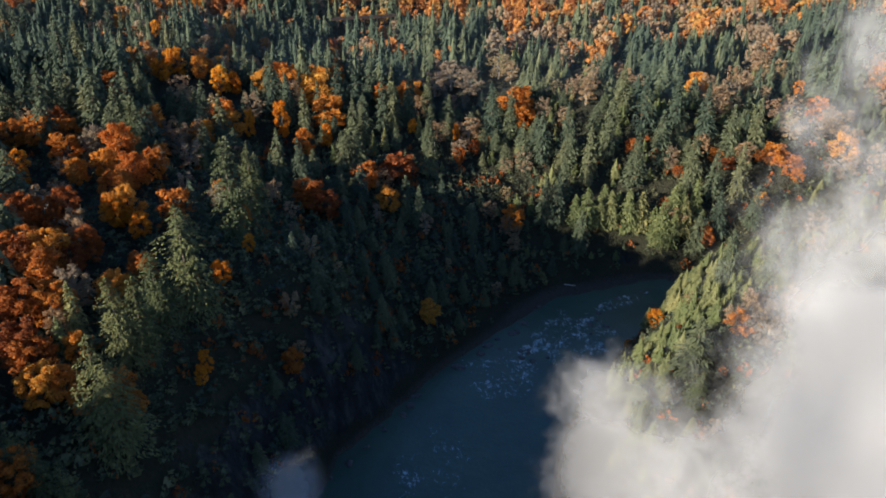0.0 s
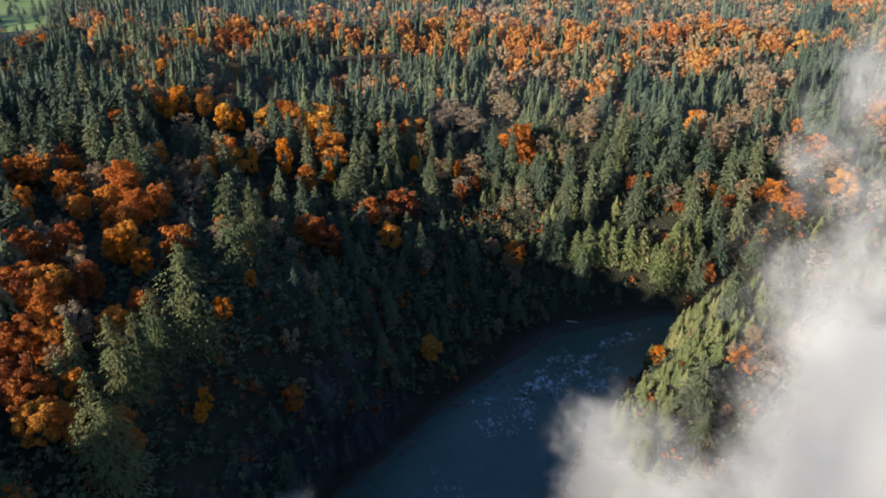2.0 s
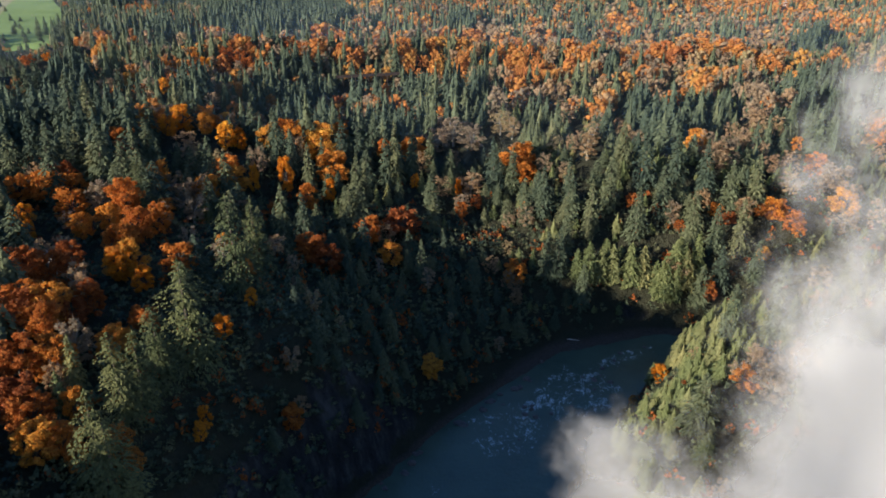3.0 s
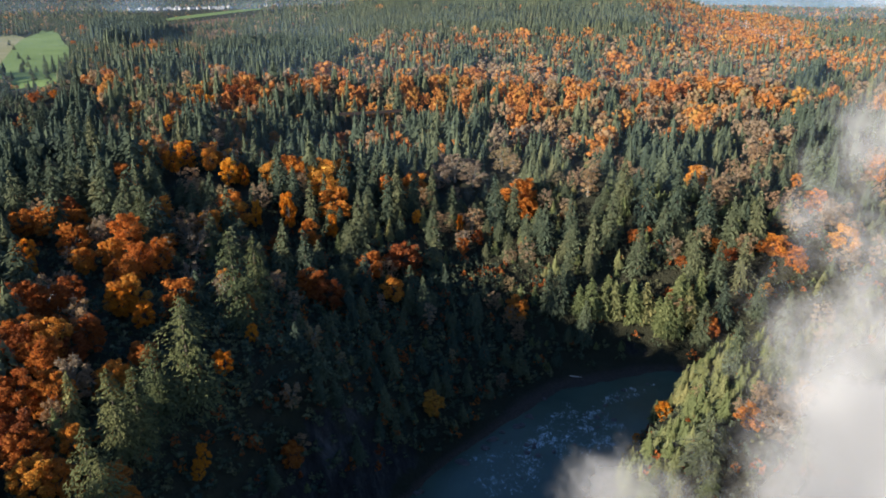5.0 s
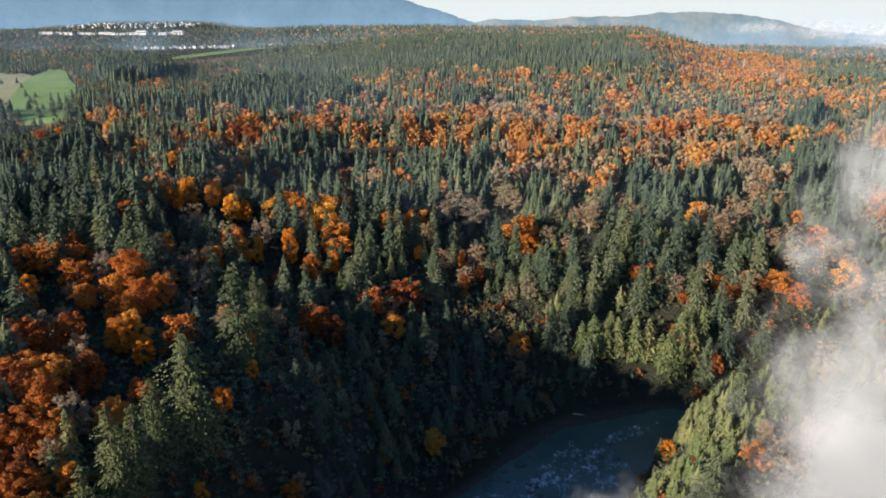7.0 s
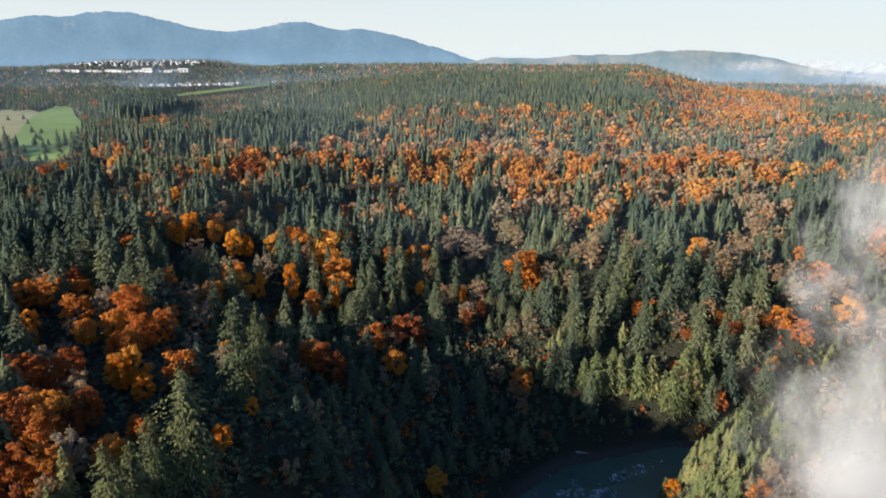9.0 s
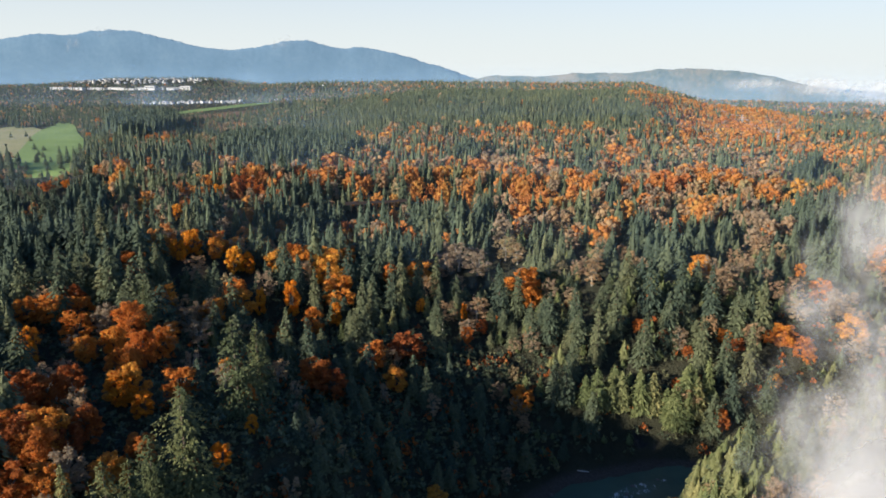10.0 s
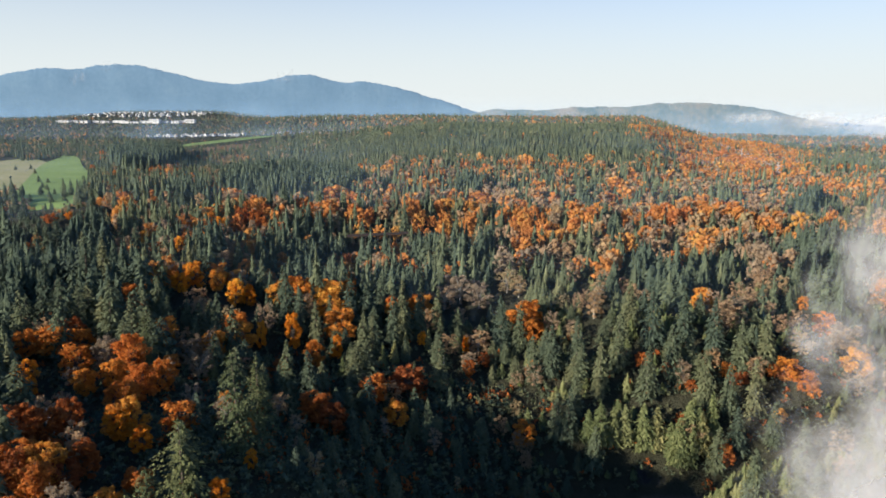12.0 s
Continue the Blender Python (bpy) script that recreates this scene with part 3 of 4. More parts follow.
        tagged(new(name, mesh_of(name, np.concatenate(vs), np.concatenate(fs), (mat,), np.concatenate(tones))), label, "shrubs", kind="stuff")


def shares(x, y):
    """The share of maples, of alders and of yellow-green cedars among the trees at a place."""
    n = 0.5 + 0.5 * np.clip(waves(x, y, 120, 31) * 0.7 + waves(x, y, 45, 32) * 0.5, -1, 1)
    belt = step(560, 700, y) * step(1500, 1200, y)
    m = 0.015 + 0.05 * n * n + 0.09 * belt * n
    a = 0.03 + 0.10 * (1 - n) + 0.10 * belt * (1 - n)
    mid = step(0.04, -0.08, x / np.maximum(y, 50)) * step(320, 420, y) * step(1050, 900, y) * np.maximum(step(-100, -140, x), step(400, 450, y))
    m, a = m + 0.18 * mid * (0.3 + n), a + 0.13 * mid
    far = step(1850, 2300, y)
    left = step(-0.10, -0.2, x / np.maximum(y, 50)) * step(900, 1200, y)
    m, a = m * (1 - 0.7 * left) + 0.05 * far * n * (1 - 0.8 * left), a + 0.08 * far * (1 - 0.4 * left)
    thin = 0.42 + 0.22 * step(640, 780, y) + 0.2 * step(0.0, -0.08, x / np.maximum(y, 50)) * step(800, 640, y)
    for cx, cy, along, across, turn, pm, pa in AUTUMN:
        w = step(1.18, 0.92, patch(x, y, cx, cy, along, across, turn))
        m, a = m * (1 - w) + thin * pm * w, a * (1 - w) + (thin * pa + 0.05) * w
    for g in GROVES:
        w = step(1.1, 0.85, patch(x, y, *g))
        m, a = m * (1 - 0.86 * w), a * (1 - 0.86 * w)
    w = step(1.1, 0.9, patch(x, y, *PLANTATION)) * step(1330, 1480, y)
    m, a = m * (1 - 0.97 * w), a * (1 - 0.97 * w)
    d = to_river(x, y)
    spur = (x > 55) & (y < 346)
    m, a = m * (1 - spur), a * (1 - 0.9 * spur)
    w = 0.10 * step(1500, 1200, y) + 0.28 * step(0.0, 0.08, x / np.maximum(y, 50)) * step(345, 400, y) * step(950, 800, y) + 0.2 * step(60, 8, d) + 0.8 * spur + 0.35 * ((x > 40) & (y >= 346) & (y < 470))
    w = w * (1 - step(0.2, 0.6, m + a))
    bush = patch(x, y, 112, 208, 58, 15, 30) < 1
    m, a, w = np.where(bush, 0.0, m), np.where(bush, 0.9, a), np.where(bush, 0.05, w)
    return m, a, w


def scatter(x0, x1, y0, y1, gap, rng):
    gx, gy = np.meshgrid(np.arange(x0, x1, gap), np.arange(y0, y1, gap))
    x = gx.ravel() + gap * 0.48 * rng.uniform(-1, 1, gx.size)
    y = gy.ravel() + gap * 0.48 * rng.uniform(-1, 1, gx.size)
    return x, y


def kinds(x, y, rng):
    """0 fir, 1 maple, 2 alder, 3 cedar, 9 a gap."""
    m, a, w = shares(x, y)
    u = 0.45 * rng.random(len(x)) + 0.55 * (0.5 + 0.5 * waves(x, y, 60, 91))
    u = np.argsort(np.argsort(u)) / max(1, len(u))
    k = np.where(u < m, 1, np.where(u < m + a, 2, np.where(u < m + a + w, 3, 0)))
    glade = (x < -62) & (y < 345) & (x > -0.6 * y - 5)
    v = rng.random(len(x))
    k = np.where(glade, np.where(v < 0.68, 9, np.where(v < 0.78, 1, np.where(v < 0.92, 2, 0))), k)
    # Unseen firs past the left of the view, added to cast shade into it.
    return np.where((x < -0.62 * y - 8) & (y < 650), 0, k)


def tree_size(k, x, y, rng):
    """Each tree's scale upwards and across."""
    n = len(x)
    fir = (k == 0) | (k == 3)
    tall = np.where(fir, 0.42 + 0.42 * rng.random(n) ** 1.3, rng.uniform(0.7, 1.15, n))
    old = fir & (y > 345) & (rng.random(n) < 0.24 - 0.17 * step(-0.02, 0.08, x / np.maximum(y, 50)))
    tall = np.where(old, rng.uniform(0.82, 1.12, n), np.where(fir & (y > 345), tall * 0.86, tall)) * (1 + 0.14 * waves(x, y, 70, 61))
    slim = np.where(fir, rng.uniform(1.2, 1.65, n) + 0.25 * step(620, 480, y) + 0.3 * step(800, 1000, y), rng.uniform(1.0, 1.45, n))
    slim = np.where(old, rng.uniform(1.0, 1.3, n), slim)
    bank = (x > 35) & (y > 345) & (y < 500) & fir
    tall, slim = np.where(bank, tall * 0.85, tall), np.where(bank, slim * 1.15, slim)
    grove = np.min([patch(x, y, *g) for g in GROVES], axis=0) < 1
    tall = np.where((k == 0) & grove, rng.uniform(0.78, 1.08, n), tall)
    valley = step(-0.2, -0.28, x / np.maximum(y, 50)) * step(1000, 1300, y)
    tall = np.where(grove & (k == 0), tall * (1 + 0.2 * valley), tall * (1 - 0.35 * valley))
    tall = np.where(patch(x, y, -850, 2520, 280, 220, -18) < 1, tall * 0.4, tall)
    tall = np.where((np.min([patch(x, y, *c) for c in TOWN], axis=0) < 1.1), tall * 0.5, tall)
    even = patch(x, y, *PLANTATION) < 1
    tall = np.where((k == 0) & even, rng.uniform(0.52, 0.68, n), tall)
    slim = np.where((k == 0) & even, slim * 0.85, slim)
    # Heights of the added unseen firs, set by the shade they throw.
    tall = np.where((k == 0) & (x < -0.62 * y - 8) & (y < 650), np.where(y < 210, rng.uniform(0.54, 0.68, n), rng.uniform(0.58, 0.76, n)), tall)
    tall = np.where((x > 55) & (y < 346), tall * np.where(k == 2, 0.5, 0.85), tall)
    tall = np.where((x < 62) & (y < 408) & (x > -90) & (to_river(x, y) < 85), tall * 0.6, tall)
    tall = np.where((x < -62) & (y < 345) & (x > -0.6 * y - 5), tall * 0.75, tall)
    tall = np.where(patch(x, y, -470, 780, 210, 95, -30) < 1, tall * 0.3, tall)
    tall = np.where(patch(x, y, -700, 2090, 300, 120, 24) < 1, tall * 0.4, tall)
    leafy = shares(x, y)[0] + shares(x, y)[1]
    young = step(0.0, 0.08, x / np.maximum(y, 50)) * step(345, 400, y) * step(950, 800, y)
    tall = np.where(fir, tall * (1 - 0.15 * young), tall)
    tall = np.where(fir & (y > 345), tall * (1 - 0.15 * step(0.35, 0.7, leafy)), tall)
    slim = np.where(fir, slim * (1 + 0.15 * step(500, 620, y) * step(1500, 1200, y)), slim * (1 + 0.2 * step(700, 1000, y)))
    return tall, tall * slim


KINDS = ("conifer", "maple", "alder", "cedar")

# Single trees that stand out: x, y, height and breadth in metres, by kind.
STANDING = {}
STANDING["conifer"] = [(-84, 266, 41, 19), (-86, 301, 34, 14.5), (-85, 211, 40, 22), (-90, 196, 28, 14.5), (-94, 176, 30, 14.5), (-91, 183, 28, 13), (-90, 152, 34, 17.5), (-87, 151, 30, 16), (-153, 342, 26, 11.5), (-185, 375, 40, 20.5), (-235, 450, 42, 20.5), (-224, 451, 38, 17.5), (-240, 412, 38, 19), (-334, 580, 38, 19), (-200, 350, 34, 17.5), (-104, 133, 20, 9), (-98, 131, 17, 8), (-92, 130, 16, 7), (-122, 379, 22, 8.5), (-127, 371, 20, 8.5), (-161, 421, 20, 8.5), (-31, 426, 40, 13), (-21, 436, 39, 13), (-36, 424, 36, 13)]
STANDING["conifer"] += [(-63, 429, 36, 16), (-48, 459, 36, 13), (-81, 411, 32, 13), (-52, 400, 32, 13), (-75, 427, 28, 11.5), (-92, 421, 30, 11.5), (-47, 408, 26, 10), (-10, 454, 30, 11.5), (31, 438, 38, 16), (42, 438, 30, 13), (63, 373, 30, 14.5), (57, 373, 28, 13), (69, 385, 24, 11.5), (99, 415, 36, 14.5), (123, 429, 38, 16), (144, 434, 38, 16), (160, 426, 36, 16), (131, 412, 34, 14.5), (147, 402, 32, 14.5), (112, 399, 32, 14.5), (86, 400, 32, 13), (171, 414, 34, 16), (188, 419, 34, 16), (74, 412, 34, 13)]
STANDING["conifer"] += [(58, 407, 32, 13), (48, 407, 30, 13), (174, 396, 32, 14.5), (159, 395, 30, 13), (159, 379, 26, 13), (126, 279, 26, 13), (181, 383, 26, 13), (145, 371, 26, 13), (151, 292, 26, 13), (-131, 484, 30, 11.5), (-112, 463, 30, 11.5), (-165, 402, 30, 13), (-189, 456, 34, 13), (-247, 572, 34, 13)]
STANDING["maple"] = [(-154, 330, 22, 18), (-155, 312, 17, 13), (-139, 306, 19, 14.5), (-136, 319, 18, 12), (-139, 286, 16, 14.5), (-124, 259, 17, 13), (-164, 303, 14, 12), (-128, 256, 15, 11), (-216, 348, 16, 14.5), (-202, 348, 18, 17), (-132, 214, 15, 15.5), (-142, 218, 15, 15.5), (-129, 203, 13, 14.5), (-118, 187, 16, 14.5), (-105, 201, 14, 12), (-105, 171, 11, 8.5), (-98, 155, 10, 8.5), (-92, 165, 11, 8.5), (-87, 162, 10, 7), (-92, 159, 9, 7), (-104, 131, 14, 12), (-107, 154, 14, 12), (-102, 157, 12, 11), (-242, 529, 18, 18)]
STANDING["maple"] += [(-190, 552, 18, 14.5), (-159, 473, 17, 13), (-197, 467, 13, 9.5)]
STANDING["gold"] = [(-176, 478, 20, 18), (-180, 464, 16, 13), (-166, 558, 24, 15.5), (-143, 461, 20, 14.5), (-134, 464, 16, 11), (-93, 406, 24, 12), (-112, 406, 18, 8.5), (-67, 402, 16, 8), (-191, 303, 19, 13), (-125, 255, 15, 13), (-113, 245, 12, 11), (8, 429, 14, 6), (-76, 570, 14, 9.5), (-19, 428, 10, 7), (-76, 189, 10, 6), (-76, 254, 9, 7), (-81, 229, 11, 8.5), (98, 282, 9, 9.5), (-76, 184, 8, 5), (90, 291, 6, 6)]
STANDING["alder"] = [(-171, 337, 18, 17), (-156, 395, 17, 14.5), (-128, 345, 15, 14.5), (-141, 368, 16, 14.5), (-115, 194, 16, 15.5), (-114, 180, 13, 9.5), (6, 518, 22, 26.5), (-6, 508, 17, 19), (19, 507, 18, 19), (41, 530, 18, 19), (16, 432, 16, 17), (10, 412, 13, 14.5), (100, 484, 19, 17), (93, 461, 18, 17), (136, 409, 16, 14.5), (248, 445, 18, 24), (238, 438, 14, 15.5), (132, 380, 14, 15.5), (49, 521, 16, 17), (91, 591, 18, 21.5), (49, 404, 14, 12), (-123, 673, 14, 14.5)]
STANDING["rust"] = [(-25, 380, 18, 20.5), (10, 404, 13, 9.5), (19, 420, 10, 8.5), (-197, 428, 22, 21.5), (-184, 406, 20, 21.5), (-228, 388, 18, 18), (-206, 372, 17, 17), (-154, 238, 18, 18), (-148, 242, 16, 17), (-147, 259, 14, 12), (-140, 207, 18, 17), (-125, 215, 12, 12), (-127, 184, 16, 17), (-104, 218, 12, 12), (150, 373, 14, 9.5), (107, 216, 7, 7), (200, 412, 13, 15.5), (213, 410, 12, 11), (191, 414, 10, 9.5), (-120, 169, 15, 17), (-114, 165, 14, 14.5), (-123, 225, 14, 12)]
STANDING["rust"] += [(119, 154, 10, 8), (-67, 332, 16, 21.5), (-58, 330, 14, 17), (-93, 372, 14, 14.5)]
STANDING["cedar"] = [(81, 373, 22, 16.8), (88, 374, 21, 14.4), (96, 376, 22, 14.4), (106, 377, 24, 16.8), (114, 379, 22, 16.8), (121, 377, 18, 14.4), (132, 381, 24, 20), (139, 379, 22, 18.4), (127, 374, 20, 16.8), (75, 373, 18, 12.8), (42, 377, 12, 6), (50, 378, 12, 6), (137, 388, 18, 14.4), (-110, 182, 20, 9), (-109, 172, 16, 8), (-15, 428, 14, 7), (-28, 416, 13, 7), (-34, 405, 13, 7), (-40, 399, 14, 6), (-8, 422, 12, 7), (-49, 399, 12, 6), (-62, 386, 12, 6)]
# The low firs here stand in for round bushes on the fairway.
STANDING["conifer"] += [(-562, 1055, 26, 12), (-815, 1402, 12, 9), (-723, 1253, 13, 10), (-700, 1240, 10, 9), (-664, 1160, 12, 9), (-640, 1130, 11, 9), (-618, 1075, 13, 10), (-600, 1040, 13, 10), (-590, 1060, 10, 8), (-570, 1010, 12, 9), (-546, 971, 12, 9), (-535, 985, 10, 8), (-880, 1500, 12, 9), (-900, 1480, 11, 9), (-577, 975, 11, 8), (-588, 1201, 30, 13), (-515, 1000, 34, 15), (-500, 960, 32, 14), (-461, 984, 30, 13), (-410, 813, 28, 12)]
STANDING["conifer"] += [(-283, 543, 40, 17), (-273, 549, 36, 15), (-328, 588, 38, 17), (-345, 585, 36, 15), (-517, 841, 32, 14), (-485, 805, 32, 14), (-559, 1030, 28, 12), (-500, 984, 30, 12), (-551, 1152, 30, 13), (-216, 577, 32, 13), (-168, 482, 30, 13), (-267, 598, 30, 13), (-231, 570, 30, 13), (-188, 673, 28, 12), (-179, 704, 30, 12), (-419, 1134, 30, 13), (-508, 1320, 30, 13), (-238, 530, 28, 14), (-178, 585, 28, 12), (-154, 741, 28, 12)]
STANDING["maple"] += [(-873, 1799, 18, 16), (-740, 1633, 15, 13), (-675, 1554, 18, 9), (-621, 1326, 16, 13), (-455, 986, 18, 18), (-437, 980, 17, 15), (-722, 1443, 15, 13), (-623, 1293, 16, 13), (-306, 865, 18, 14), (-258, 759, 18, 14), (-257, 680, 16, 17), (-581, 1394, 15, 14), (-602, 1503, 14, 14)]
STANDING["gold"] += [(-237, 613, 15, 11), (-242, 743, 20, 14), (-234, 737, 18, 11), (-339, 870, 13, 10), (-319, 876, 12, 12), (-269, 619, 14, 12), (-424, 786, 10, 10)]
STANDING["rust"] += [(-224, 762, 20, 20), (-212, 762, 20, 18), (-202, 757, 18, 16), (-363, 802, 18, 20), (-440, 776, 12, 14), (-242, 576, 20, 22), (-282, 585, 18, 20)]
STANDING["alder"] += [(-341, 810, 16, 22), (-320, 805, 15, 20), (-412, 968, 16, 12), (-436, 1337, 18, 16), (-188, 585, 16, 16)]
STANDING["maple"] += [(198, 412, 15, 16), (208, 407, 13, 13), (212, 405, 11, 9), (164, 413, 10, 11), (188, 393, 9, 9), (106, 218, 9, 11), (246, 495, 11, 8)]
STANDING["rust"] += [(114, 417, 10, 9), (131, 413, 11, 9), (140, 404, 9, 8), (171, 409, 9, 14), (130, 388, 8, 7), (151, 372, 15, 9)]
STANDING["alder"] += [(136, 411, 12, 11), (178, 409, 16, 12), (249, 447, 19, 24), (215, 430, 15, 16), (243, 411, 14, 18), (112, 208, 10, 16)]
STANDING["cedar"] += [(124, 374, 26, 15), (137, 380, 25, 13), (147, 386, 24, 12), (131, 373, 22, 13), (99, 295, 12, 8)]
DEAD = [(-152, 254, 13, 6), (-149, 251, 10, 4), (-5, 413, 12, 1)]
standing_at = np.array([(x, y, w) for rows in STANDING.values() for x, y, h, w in rows])

bright = np.array([(a, b) for kind in ("maple", "gold", "alder") for a, b, h, w in STANDING[kind]], float)


def clear_of_standing(x, y):
    """Where the woods leave room for the single trees, with open ground before the showy ones."""
    ok = np.min(np.hypot(x[:, None] - standing_at[:, 0], y[:, None] - standing_at[:, 1]) - 0.35 * standing_at[:, 2], axis=1) > np.where((x < -40) & (y < 340), 4.5, 3.0)
    for near in (6, 13, 21, 30):
        spot = bright * (1 - near / np.hypot(bright[:, 0], bright[:, 1]))[:, None]
        ok &= np.min(np.hypot(x[:, None] - spot[:, 0], y[:, None] - spot[:, 1]), axis=1) > 7.5
    return ok


# Woods within half a kilometre; the nearest trees are things of their own.
x, y = scatter(-390, 420, 0, 520, 10.0, rng)
for area in ((60, 230, 195, 346, 5.9), (35, 340, 352, 520, 8.0)):
    xs, ys = scatter(*area, rng)
    x, y = np.append(x, xs), np.append(y, ys)
ok = (to_river(x, y) > np.where((x > 20) & (x < 130) & (y > 310), 11, np.where((x > 40) & (y < 346), 9, 5))) & (x < 0.66 * y + 60) & (x > -0.66 * y - 150) & ~open_land(x, y) & ((x < -40) | (y > 60)) & ((x < 85) | (y > 190))
ok &= rng.random(len(x)) > 0.04
ok &= clear_of_standing(x, y)
x, y = x[ok], y[ok]
k = kinds(x, y, rng)
tall, wide = tree_size(k, x, y, rng)
order = np.argsort(np.hypot(x - 10, y - 110) + 900 * (x < -0.62 * y - 8) + 900 * (x > 0.64 * y + 20))
single = np.zeros(len(x), bool)
for i, most in enumerate((240, 80, 60, 60)):
    single[order[k[order] == i][:most]] = True
for kind in ("conifer", "maple", "alder", "cedar", "gold", "rust"):
    grand = [near_tree(kind, rng, True) for _ in range(5 if kind == "conifer" else 3)]
    plain_ones = [near_tree(kind, rng) for _ in range(6 if kind == "conifer" else 4)]
    unused = set(grand + plain_ones)
    places = [(a, b, h / SIZE[kind], w / GIRTH[kind], grand if b < 345 and a < 40 else plain_ones) for a, b, h, w in STANDING[kind]]
    if kind in KINDS:
        places += [(x[j], y[j], tall[j], wide[j], plain_ones) for j in np.where(single & (k == KINDS.index(kind)))[0]]
    for a, b, h, w, models in places:
        model = models[rng.integers(len(models))]
        m = pose(a, b, float(height(a, b)), rng.uniform(-2, 2), rng.uniform(-2, 2), rng.uniform(0, 360)) @ Matrix.Diagonal((w, w, h, 1))
        if model in unused:
            model.matrix_basis = m
            unused.discard(model)
        else:
            copy_thing(model, m).matrix_basis = m
    for model in unused:
        for part_ob in list(model.children):
            bpy.data.objects.remove(part_ob)
        bpy.data.objects.remove(model)

WOODS = {"conifer": ("fir_woods", "dense dark green firs covering the slopes"), "maple": ("maple_woods", "orange autumn maples scattered through the firs"),
         "alder": ("alder_woods", "grey-tan alders among the firs"), "cedar": ("cedar_woods", "yellow-green cedars along the gorge")}


def plant(x, y, k, tall, wide, shapes, far):
    for i, kind in enumerate(KINDS):
        s = k == i
        if s.any():
            name, label = WOODS[kind]
            far_trees(far + name, label if not far else label + ", far off", kind, shapes[kind], x[s], y[s], tall[s], wide[s], rng)


shapes = {"conifer": [bough_cone(rng, 36, 6.8, 15, 330, 1.9) for _ in range(10)], "maple": [leafy_crown(rng, 20, 6.2, 24, 40, 0.8, 0.2, 0.75)[:2] for _ in range(5)],
          "alder": [leafy_crown(rng, 19, 6.0, 24, 36, 0.65, 0.2, 0.75)[:2] for _ in range(5)], "cedar": [bough_cone(rng, 16, 4.0, 9, 180, 1.2) for _ in range(6)]}
s = ~single
plant(x[s], y[s], k[s], tall[s], wide[s], shapes, "")
shapes = {"conifer": [bough_cone(rng, 36, 6.6, 12, 150, 2.6) for _ in range(10)], "maple": [lobed_crown(rng, 20, 6.5, 22, 14, 0.8, 0.2) for _ in range(8)],
          "alder": [lobed_crown(rng, 19, 6.5, 22, 16, 0.75, 0.2) for _ in range(8)], "cedar": [bough_cone(rng, 16, 4.0, 8, 80, 1.6) for _ in range(4)]}
x, y = scatter(-700, 720, 520, 960, 9.4, rng)
ok = (y < 925 + 35 * waves(x, y, 120, 71)) & (np.abs(x) < 0.66 * y + 60) & ~open_land(x, y) & (to_river(x, y) > 7) & clear_of_standing(x, y)
x, y = x[ok], y[ok]
k = kinds(x, y, rng)
plant(x, y, k, *tree_size(k, x, y, rng), shapes, "upper_")

shapes = {"conifer": [bough_cone(rng, 36, 6.4, 6, 22, 5.0) for _ in range(10)], "maple": [lobed_crown(rng, 20, 6.8, 9, 6, 1.2) for _ in range(8)],
          "alder": [lobed_crown(rng, 19, 6.8, 9, 6, 1.1) for _ in range(8)], "cedar": [bough_cone(rng, 16, 4, 5, 18, 3.0) for _ in range(4)]}
x, y = scatter(-1600, 1600, 900, 2200, 10.8, rng)
ok = (np.abs(x) < 0.66 * y + 60) & ~open_land(x, y) & (y > 925 + 35 * waves(x, y, 120, 71))
x, y = x[ok], y[ok]
k = kinds(x, y, rng)
plant(x, y, k, *tree_size(k, x, y, rng), shapes, "far_")
shapes = {"conifer": [bough_cone(rng, 32, 7.6, 4, 8, 7.0) for _ in range(6)], "maple": [leafy_crown(rng, 17, 6, 3, 5, 5.0, 0.25)[:2] for _ in range(3)], "alder": [leafy_crown(rng, 16, 6, 3, 5, 5.0, 0.25)[:2] for _ in range(3)],
          "cedar": [bough_cone(rng, 14, 5, 4, 8, 4.5) for _ in range(3)]}
x, y = scatter(-3100, 3100, 2200, 4700, 23, rng)
ok = (np.abs(x) < 0.66 * y + 60) & ~open_land(x, y) & (waves(x, y, 300, 77) > -0.75)
ok &= (np.min([patch(x, y, *c) for c in TOWN], axis=0) > 1) | (rng.random(len(x)) < 0.22)
x, y = x[ok], y[ok]
k = kinds(x, y, rng)
plant(x, y, k, *tree_size(k, x, y, rng), shapes, "distant_")


x, y = scatter(-260, 300, 60, 440, 5.4, rng)
xs, ys = scatter(-110, 60, 60, 400, 4.4, rng)
x, y = np.append(x, xs), np.append(y, ys)
ok = (to_river(x, y) > np.where((x > 20) & (x < 130) & (y > 310), 10, 3)) & (x < 0.66 * y + 40) & (x > -0.66 * y - 40)
undergrowth(x[ok], y[ok], rng)


